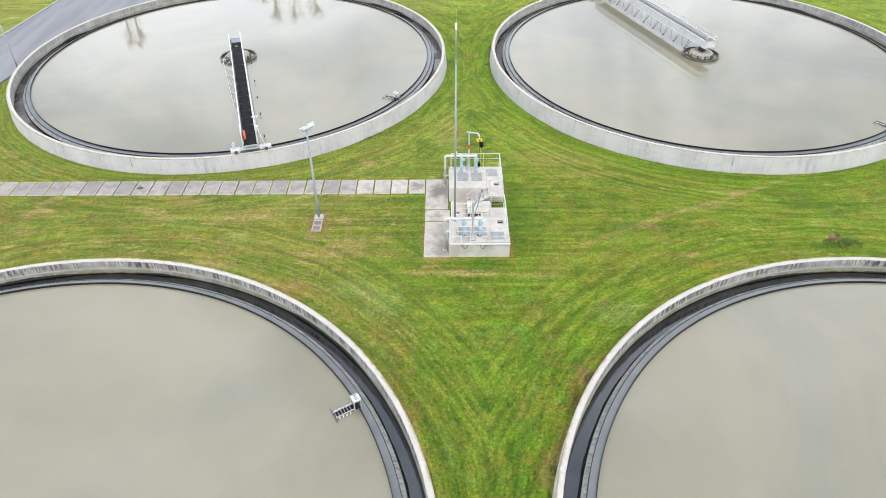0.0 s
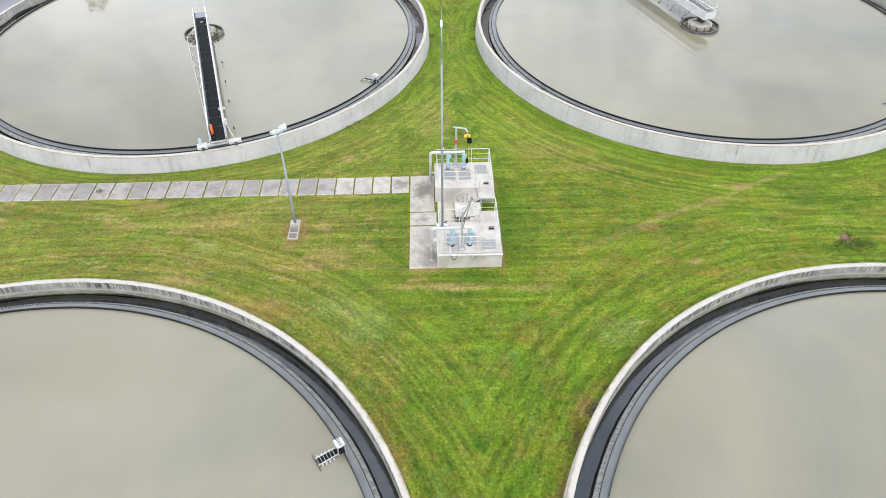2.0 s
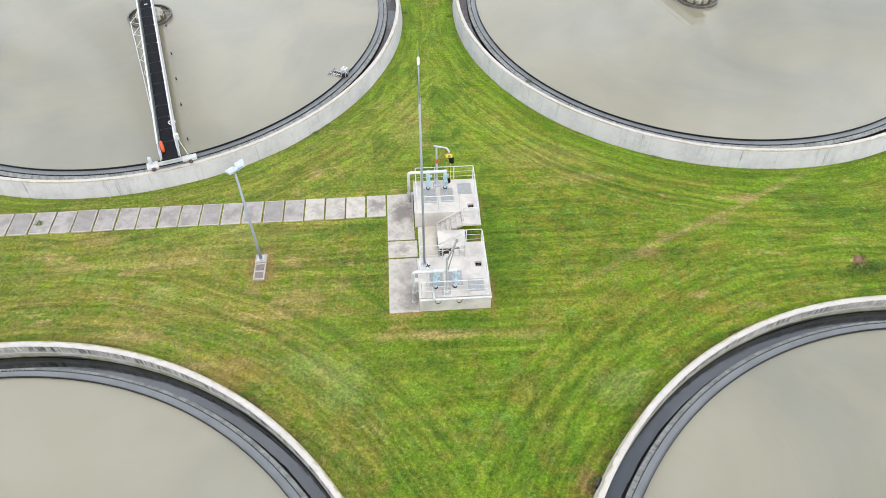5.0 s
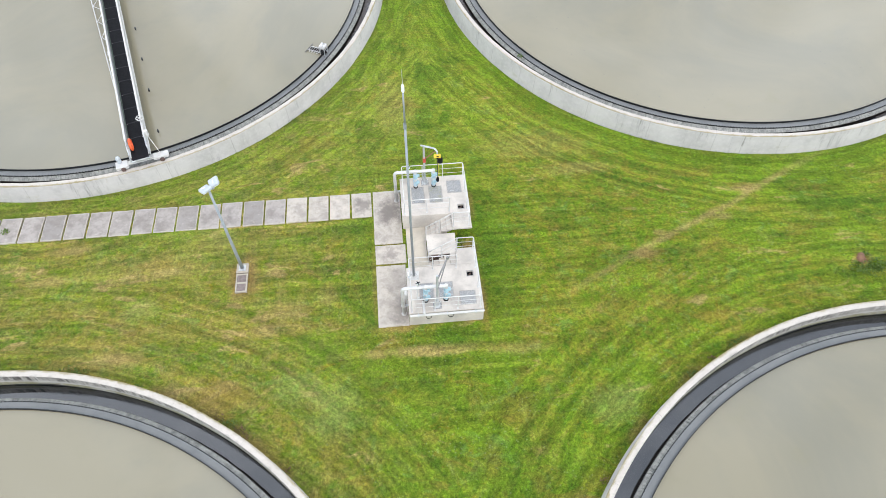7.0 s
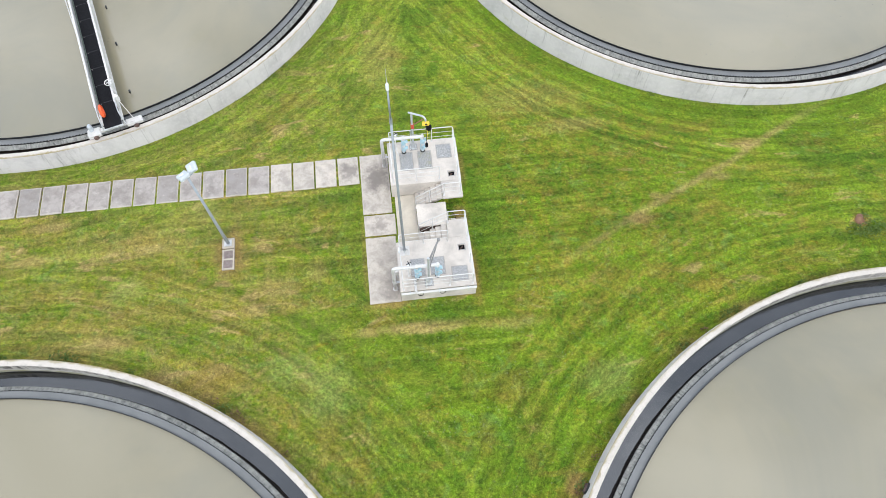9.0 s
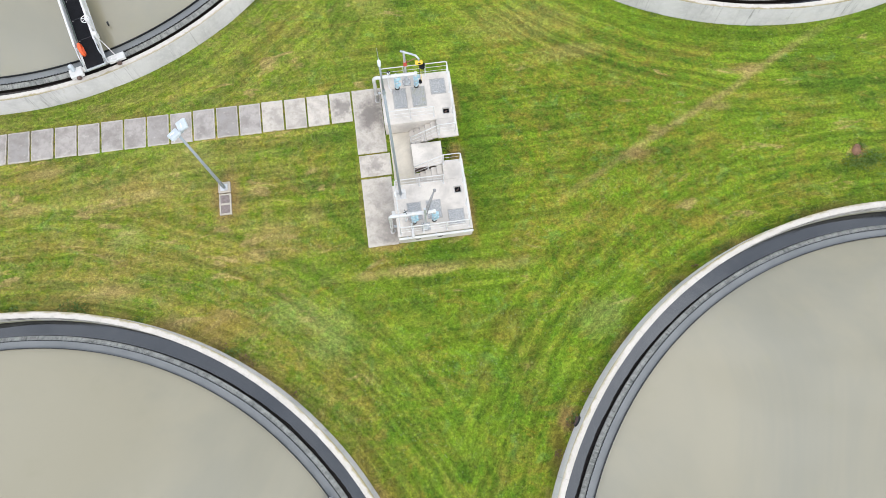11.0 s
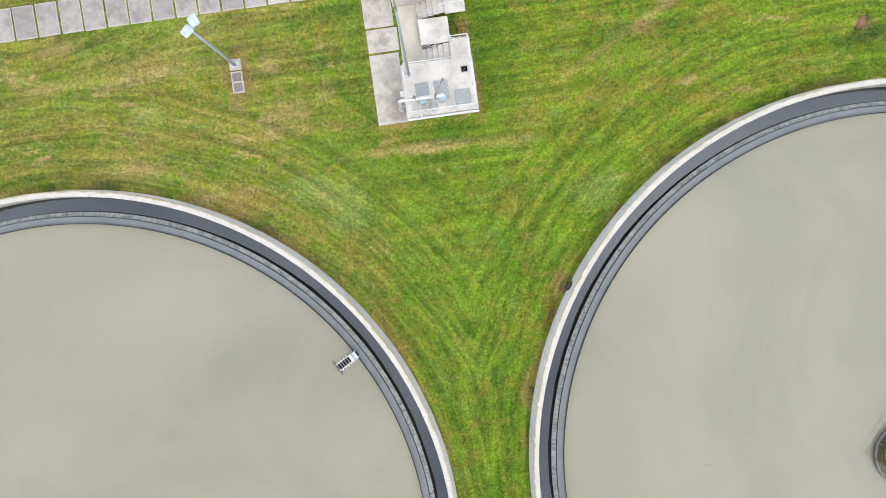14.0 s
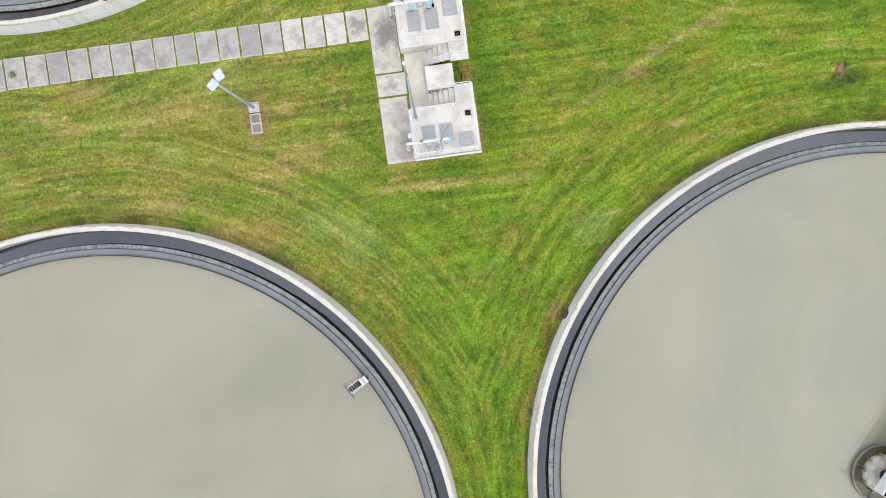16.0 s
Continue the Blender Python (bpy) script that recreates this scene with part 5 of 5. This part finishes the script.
davit(2.78, 0.34, (0.50, 0.66), False)
davit(2.76, 7.68, (0.62, -0.42), True)
hoist = thing("chain_hoist", "yellow chain hoist with a black chain bag", "hoist", at=pose(3.38, 7.26, 0))
part("motor", tube([(-0.17, 0, 3.42), (-0.15, 0, 3.42), (0.15, 0, 3.42), (0.17, 0, 3.42)], [0.08, 0.105, 0.105, 0.08], 12), M_YELLOW, hoist, "yellow hoist motor")
part("gear_case", box(-0.07, 0.09, -0.10, 0.10, 3.30, 3.50, 0.03), M_BLACK, hoist)
part("top_hook", tube(bend([(0, 0, 3.5), (0, 0, 3.62)], 0.02), 0.02, 6), M_GALV, hoist)
part("chain_bag", tube([(0.12, 0, 3.30), (0.14, 0, 3.20), (0.14, 0, 3.0), (0.13, 0, 2.92)], [0.07, 0.13, 0.13, 0.06], 10), M_BLACK, hoist, "black chain bag")
part("chain", tube([(0.0, 0, 3.3), (0.02, 0.02, 1.80)], 0.014, 5), M_DARK, hoist)
part("hand_chain", tube(bend([(0.06, 0, 3.1), (0.09, 0.0, 1.75), (0.03, 0.02, 1.60), (-0.02, 0.0, 1.8)], 0.05), 0.010, 5), M_YELLOW, hoist)
part("hook_block", tube([(0.02, 0.02, 1.86), (0.02, 0.02, 1.76), (0.02, 0.02, 1.58), (0.02, 0.02, 1.48)], [0.03, 0.075, 0.075, 0.02], 10), M_BLACK, hoist, "black hook block")

# covered pit between the flights
cover = thing("pit_cover", "whitish sheet-metal cover over a low concrete pit", "cover")
part("pit_wall", box(2.62, 3.98, 3.42, 4.56, -0.1, 0.62, 0.01), M_RUST, cover, "rust-stained side walls")
for k in range(3):
    x = 2.58 + 0.475 * k
    part("cover_sheet", box(x, x + 0.4735, 3.38, 4.59, 0.624, 0.70 + 0.003 * (k % 2), 0.004), M_SHEET, cover)
cable = part("loose_cable", tube(bend([(4.0, 4.46, 0.30), (4.30, 4.42, 0.02), (4.48, 4.0, 0.02), (4.30, 3.62, 0.02), (4.0, 3.56, 0.30)], 0.2), 0.012, 6), M_BLACK)
tagged(cable, "loose black cable on the soil between the landings", "cable")

lower = part("lower_floor", box(1.60, 2.58, 2.49, 5.55, -0.2, 0.05, 0.01), M_FLOOR)
tagged(lower, "pale concrete floor at the foot of the steps", "paving", kind="structure")

# ---- masts and lamps ----
mast = thing("antenna_mast", "slender pale grey mast on a bolted foot plate", "mast", at=pose(1.82, 2.02, Z_DECK))
part("foot_plate", box(-0.24, 0.24, -0.24, 0.24, 0, 0.03, 0.004), M_WHITE, mast)
part("lower_tube", tube([(0, 0, 0.02), (0, 0, 9.75)], [0.060, 0.045], 14), M_POLE, mast, "", True)
part("joint", tube([(0, 0, 9.65), (0, 0, 9.9)], 0.056, 14), M_POLE, mast)
part("upper_tube", tube([(0, 0, 9.9), (0, 0, 11.4)], [0.036, 0.030], 12), M_POLE, mast, "", True)
part("head", tube([(0, 0, 11.35), (0, 0, 11.40), (0, 0, 11.62), (0, 0, 11.68)], [0.04, 0.055, 0.055, 0.03], 12), M_LENS, mast, "pale cylindrical head")
part("rod", tube([(0, 0, 11.65), (0, 0, 12.32)], [0.012, 0.006], 6), M_GALV, mast)
for sx, sy in ((-0.18, -0.18), (0.18, -0.18), (0.18, 0.18), (-0.18, 0.18)):
    part("bolt", tube([(sx, sy, 0.02), (sx, sy, 0.09)], 0.024, 6), M_PIPE, mast)
for k in range(4):
    part("gusset", tube([(0.08, 0, 0.20), (0.17, 0, 0.03)], 0.018, 5), M_GALV, mast).rotation_euler = (0, 0, math.pi / 2 * k)
part("cable_box", box(-0.28, -0.20, -0.1, 0.1, 0.0, 0.22, 0.01), M_LENS, mast)


def flood_lamp(x, y, h, heads, plinth=True):
    t = thing("street_lamp", "pale blue-grey lamp post with square floodlight heads", "street lamp", "lamp posts", pose(x, y, 0))
    part("post", tube([(0, 0, 0.12), (0, 0, 1.2), (0, 0, h)], [0.085, 0.075, 0.05], 14), M_POLE, t, "", True)
    part("foot_plate", box(-0.17, 0.17, -0.17, 0.17, 0.10, 0.125, 0.004), M_GALV, t)
    for sx in (-0.12, 0.12):
        for sy in (-0.12, 0.12):
            part("bolt", tube([(sx, sy, 0.12), (sx, sy, 0.19)], 0.022, 6), M_PIPE, t)
    part("cross_arm", tube([(-0.22, -0.1, h - 0.02), (0.22, 0.1, h - 0.02)], 0.04, 8), M_POLE, t)
    for ang, tilt, off in heads:
        m = pose(off[0], off[1], h + 0.05, 0, 0, ang) @ pose(0, 0, 0, tilt, 0, 0)
        bm = box(-0.23, 0.23, -0.22, 0.22, 0.0, 0.16, 0.045)
        bmesh.ops.transform(bm, matrix=m, verts=bm.verts)
        head = part("lamp_head", bm, M_LAMP, t, "boxy pale blue floodlight")
        bm = box(-0.19, 0.19, -0.17, 0.17, -0.012, 0.012)
        bmesh.ops.transform(bm, matrix=m, verts=bm.verts)
        part("lens", bm, M_LENS, head, "flat glass lens")
        bm = tube([(-0.05, 0.0, 0.155), (0.12, 0, 0.185)], 0.03, 6)
        bmesh.ops.transform(bm, matrix=m, verts=bm.verts)
        part("hinge", bm, M_LENS, head)
    return t


flood_lamp(-6.48, 3.82, 6.05, [(222, 22, (-0.08, -0.10)), (-71, 20, (0.24, 0.30))])
flood_lamp(-35.6, 25.6, 8.0, [(90, 20, (0.1, 0.2)), (270, 20, (-0.1, -0.2))])
plinth = thing("lamp_plinth", "concrete lamp footing with two cast pit covers", "footing")
part("base", box(-6.76, -6.19, 3.56, 4.10, -0.3, 0.10, 0.02), M_PLINTH, plinth)
part("pit_surround", blocks([-6.75, -6.68, -6.26, -6.19], [2.46, 2.53, 2.94, 3.03, 3.43, 3.50], -0.3, 0.07, {(1, 1), (1, 3)}), M_PLINTH, plinth)
M_LID = plain("pit_lid_iron", (0.235, 0.19, 0.175), 0.8, 0.1, 0.3, 6.0)
for y0, y1 in ((2.53, 2.94), (3.03, 3.43)):
    part("pit_lid", box(-6.675, -6.265, y0 + 0.005, y1 - 0.005, -0.3, 0.055, 0.01), M_LID, plinth, "brown-grey pit lid")
part("footing_back", box(-35.88, -35.3, 25.3, 25.9, -0.3, 0.10, 0.02), M_PLINTH, thing("lamp_plinth", "square concrete lamp footing beside the road", "footing"))

# ---- weeds, bushes, grass ----
rng = random.Random(5)


def leaf_cloud(n, spread, height, size, seed):
    """Many small bent leaves over a patch of ground."""
    r = random.Random(seed)
    bm = bmesh.new()
    for _ in range(n):
        a, d = r.uniform(0, 2 * math.pi), spread * math.sqrt(r.random())
        p = Vector((d * math.cos(a) * 1.3, d * math.sin(a), height * r.random() * (1.05 - d / spread)))
        u = Vector((r.gauss(0, 1), r.gauss(0, 1), r.gauss(0.2, 0.6))).normalized() * size * r.uniform(0.6, 1.3)
        w = u.cross(Vector((r.gauss(0, 1), r.gauss(0, 1), r.gauss(0, 1)))).normalized() * size * 0.45
        tip = p + u - Vector((0, 0, size * 0.3))
        vs = [bm.verts.new(q) for q in (p, p + u * 0.5 + w, tip, p + u * 0.5 - w)]
        bm.faces.new((vs[0], vs[1], vs[2]))
        bm.faces.new((vs[0], vs[2], vs[3]))
    return bm


def on_wall(i, angle, gap=0.25):
    cx, cy = TANKS[i]
    return cx + (R_OUT + gap) * math.cos(radians(angle)), cy + (R_OUT + gap) * math.sin(radians(angle))


WEEDS = [(*on_wall(2, 80.2, 0.3), 0.42), (*on_wall(2, 78.6, 0.28), 0.40), (*on_wall(2, 55.6, 0.25), 0.30), (*on_wall(3, 145.5, 0.22), 0.30), (*on_wall(3, 163, 0.2), 0.22),
         (*on_wall(0, -47, 0.2), 0.35), (*on_wall(0, -44, 0.2), 0.25), (*on_wall(0, 2, 0.25), 0.3), (*on_wall(1, 180, 0.25), 0.3), (*on_wall(1, 246, 0.2), 0.22),
         (24.0, 1.2, 0.45), (24.6, 1.35, 0.4), (23.6, 1.25, 0.35), (25.0, 1.1, 0.4), (24.35, 1.0, 0.4), (24.3, 1.95, 0.2), (*on_wall(2, 88, 0.25), 0.25), (*on_wall(2, 70, 0.2), 0.2), (*on_wall(3, 112.5, 0.25), 0.32), (*on_wall(3, 110.8, 0.2), 0.22), (*on_wall(3, 105, 0.15), 0.2), (*on_wall(3, 121, 0.2), 0.2), (*on_wall(3, 100, 0.2), 0.2)]
weeds = bmesh.new()
for k, (x, y, s) in enumerate(WEEDS):
    cloud = leaf_cloud(int(360 * s), s, s * 0.6, 0.09, k)
    bmesh.ops.translate(cloud, vec=(x, y, swell(x, y) - 0.01), verts=cloud.verts)
    merge(weeds, cloud)
tagged(part("weeds", weeds, M_LEAF), "low dark green weeds along the foot of the walls", "weeds", kind="stuff")
dry = bmesh.new()
for k, (i, a, s) in enumerate(((2, 57.4, 0.24), (2, 53.9, 0.26), (2, 52.6, 0.18), (3, 146.6, 0.22), (3, 150.5, 0.20), (3, 141.5, 0.18), (3, 117.0, 0.16), (2, 45.0, 0.16))):
    x, y = on_wall(i, a, 0.26)
    cloud = leaf_cloud(int(300 * s), s, s * 0.45, 0.08, 100 + k)
    bmesh.ops.translate(cloud, vec=(x, y, swell(x, y) - 0.01), verts=cloud.verts)
    merge(dry, cloud)
tagged(part("dry_weeds", dry, M_DRY), "withered reddish brown weeds along the foot of the walls", "weeds", kind="stuff")
sprig = part("weed", leaf_cloud(60, 0.16, 0.25, 0.08, 77), M_LEAF)
sprig.location = (TANKS[1][0] + 17.0 * math.cos(radians(214.2)), TANKS[1][1] + 17.0 * math.sin(radians(214.2)), Z_WATER - 0.05)
tagged(sprig, "small green sprig growing on the weir edge", "weed", kind="stuff")
sprout = part("weed", leaf_cloud(50, 0.19, 0.12, 0.09, 78), M_LEAF)
sprout.location = (-18.62, 7.15, 0.02)
tagged(sprout, "small green weed in a joint of the slab path", "weed", kind="stuff")
heap = lathe([(0.30, 0.0), (0.22, 0.05), (0.12, 0.09), (0.02, 0.10)], 18)
for v in heap.verts:
    v.co *= 1 + 0.8 * noise.noise(v.co * 6)
heap = part("molehill", heap, plain("dry_red_soil", (0.235, 0.125, 0.072), 0.95, 0.0, 0.4, 8.0, 0.8))
heap.location = (24.1, 1.75, swell(24.1, 1.75) - 0.01)
tagged(heap, "low heap of dry reddish soil in the lawn", "molehill")

drain = thing("drain_outlet", "short dark drain outlet at the foot of the tank wall", "pipe", at=pose(*on_wall(3, 145.7, 0.0), 0.16, 0, 0, 145.7))
part("collar", lathe([(0.25, -0.04), (0.25, 0.10), (0.23, 0.13), (0.19, 0.13), (0.19, -0.04)], 20), M_DARK, drain, "dark pipe collar").rotation_euler = (0, math.pi / 2, 0)
part("pipe", lathe([(0.19, 0.0), (0.19, 0.20), (0.165, 0.20), (0.165, 0.0)], 18), M_RUST, drain, "rusty pipe end").rotation_euler = (0, math.pi / 2, 0)
# shade inside the pipe, put in as a black disc behind its mouth
part("dark_throat", lathe([(0.165, 0.15), (0.0, 0.15)], 18), M_BLACK, drain).rotation_euler = (0, math.pi / 2, 0)


def flecks(i, spots, seed):
    """Dark flecks of floating scum, in loose swarms."""
    r = random.Random(seed)
    bm = bmesh.new()
    for x, y, spread, n in spots:
        for _ in range(n):
            px, py, s = x + r.gauss(0, spread), y + r.gauss(0, spread), r.uniform(0.012, 0.045)
            if math.hypot(px - TANKS[i][0], py - TANKS[i][1]) > R_BAFFLE - 0.2:
                continue
            a0 = r.uniform(0, 6)
            vs = [bm.verts.new((px + s * r.uniform(0.6, 1.4) * math.cos(a0 + k * 1.05), py + 0.7 * s * r.uniform(0.6, 1.4) * math.sin(a0 + k * 1.05), Z_WATER + 0.006)) for k in range(6)]
            bm.faces.new(vs)
    ob = part("floating_scum", bm, M_FLECK)
    return tagged(ob, "small dark flecks of scum on the still water", "scum", kind="stuff")


M_FLECK = plain("scum_flecks", (0.15, 0.145, 0.115), 0.7, 0.0, 0.4, 3.0)
flecks(3, [(16.0, -17.0, 0.35, 12), (19.4, -15.9, 0.25, 9), (13.4, -18.6, 0.45, 11), (17.6, -16.4, 0.8, 5), (11.5, -15.5, 0.8, 8)], 1)
flecks(1, [(17.0, 14.5, 2.6, 24), (22.0, 16.0, 2.5, 22), (13.0, 18.5, 1.6, 12), (24.5, 19.0, 2.5, 12), (28.5, 14.5, 2.0, 10), (14.5, 27.0, 1.2, 8)], 2)
flecks(0, [(-14.5, 22.0, 0.6, 4), (-13.2, 17.0, 0.6, 4)], 3)


def grass_blades():
    """Short tufts over the lawn that the walls and paving leave free."""
    r = np.random.RandomState(11)
    n = 420000
    x, y = r.uniform(-32, 34, n), r.uniform(-22, 40, n)
    free = np.ones(n, bool)
    edge = np.full(n, 1e9)
    for cx, cy in TANKS:
        d = np.hypot(x - cx, y - cy) - R_OUT
        free &= d > 0.03
        edge = np.minimum(edge, d)
    free &= ~((x > -0.05) & (x < 4.95) & (y > -0.15) & (y < 8.2))
    free &= ~((x < 0.1) & (y > 6.3) & (y < 8.2))
    free &= ~((x > -6.85) & (x < -6.1) & (y > 2.4) & (y < 4.2))
    x, y, edge = x[free], y[free], edge[free]
    n = len(x)
    z = -0.045 + np.array([swell(a, b) + 0.05 for a, b in zip(x, y)])
    a = r.uniform(0, 2 * np.pi, n)
    h = r.uniform(0.012, 0.038, n) * np.where(edge < 0.35, 2.2, 1.0)
    w = r.uniform(0.012, 0.034, n)
    lean = r.uniform(0.05, 0.11, n)
    dx, dy = np.cos(a), np.sin(a)
    p = np.stack([np.stack([x - dy * w, y + dx * w, z], 1), np.stack([x + dy * w, y - dx * w, z], 1),
                  np.stack([x + dx * lean - dy * w * 0.5, y + dy * lean + dx * w * 0.5, z + h], 1)], 1).reshape(-1, 3)
    me = bpy.data.meshes.new("grass")
    me.from_pydata(p, [], np.arange(3 * n).reshape(n, 3))
    me.materials.append(M_GRASS)
    return tagged(new("grass", me), "short green grass tufts of the mown lawn", "grass", kind="stuff")


grass_blades()


def tree(x, y, h, width, seed, tops):
    r = random.Random(seed)
    t = thing("tree", "tall thin tree in early leaf beyond the tanks", "tree", "trees beyond the tanks", pose(x, y, -0.05))
    bm = bmesh.new()
    ends = []
    for k in range(tops):
        off = Vector(((k - (tops - 1) / 2) * width * 0.45, r.uniform(-1, 1), 0))
        path = [Vector((off.x * 0.1, 0, 0))] + [off * (0.2 + 0.8 * s) + Vector((r.uniform(-.3, .3), r.uniform(-.3, .3), h * s * r.uniform(0.96, 1.0))) for s in (0.3, 0.6, 0.85, 1.0)]
        tube(path, [0.30, 0.22, 0.14, 0.07, 0.02], 8, bm)
        for _ in range(26):
            s = r.uniform(0.25, 0.97)
            i = min(3, int(s * 4))
            base = path[i].lerp(path[i + 1], s * 4 - i)
            a = r.uniform(0, 2 * math.pi)
            reach = width * 0.24 * (1.15 - s) + 0.35
            tip = base + Vector((math.cos(a) * reach, math.sin(a) * reach, reach * r.uniform(1.4, 2.6)))
            tip.z = min(tip.z, h)
            tube([base, base.lerp(tip, 0.5) + Vector((0, 0, -0.15)), tip], [0.06, 0.04, 0.012], 5, bm)
            ends.append((base, tip))
    part("trunk", bm, M_BARK, t)
    bm = bmesh.new()
    for base, tip in ends:
        for _ in range(18):
            p = base.lerp(tip, r.uniform(0.3, 1.05)) + Vector((r.gauss(0, 0.30), r.gauss(0, 0.30), r.gauss(0, 0.35)))
            u = Vector((r.gauss(0, 1), r.gauss(0, 1), r.gauss(0, 1))).normalized() * r.uniform(0.10, 0.2)
            w = u.orthogonal().normalized() * 0.07
            bm.faces.new([bm.verts.new(q) for q in (p - u, p + w, p + u, p - w)])
    part("crown", bm, M_TREE, t, "sparse yellow-green spring foliage")
    return t


tree(-47.4, 74.8, 17.9, 4.2, 3, 2)
tree(-24.2, 86.2, 18.0, 8.5, 4, 3)
tree(-30.5, 88.0, 15.5, 5.0, 6, 2)

# ---- paving slabs, last ----
paving = thing("apron_paving", "three large stained concrete slabs beside the chambers", "paving", kind="structure")
for x0, x1, y0, y1 in ((0.0, 1.42, 4.68, 8.12), (0.02, 1.53, 3.48, 4.60), (0.02, 1.46, -0.02, 3.38)):
    part("slab", box(x0, x1, y0, y1, -0.12, 0.02, 0.012), M_SLAB_BIG, paving)
path = thing("garden_path", "path of square grey concrete slabs with grass joints", "path", kind="structure")
slab = None
for k in range(32):
    if slab is None:
        slab = part("slab", box(-0.515, 0.515, -0.80, 0.80, -0.11, 0.02, 0.012), M_SLAB_BIG, path)
        dull_data = slab.data.copy()
        dull_data.materials[0] = M_SLAB
        s = slab
    else:
        s = new("slab", slab.data if k < 4 else dull_data)
        s.parent = path
    x = -0.60 - 1.118 * k
    s.matrix_local = pose(x + rng.uniform(-0.01, 0.01), 7.29 + 0.005 * x + rng.uniform(-0.012, 0.012), rng.uniform(-0.012, 0.004), rng.uniform(-0.4, 0.4), rng.uniform(-0.4, 0.4), 0.3 + rng.uniform(-0.5, 0.5))
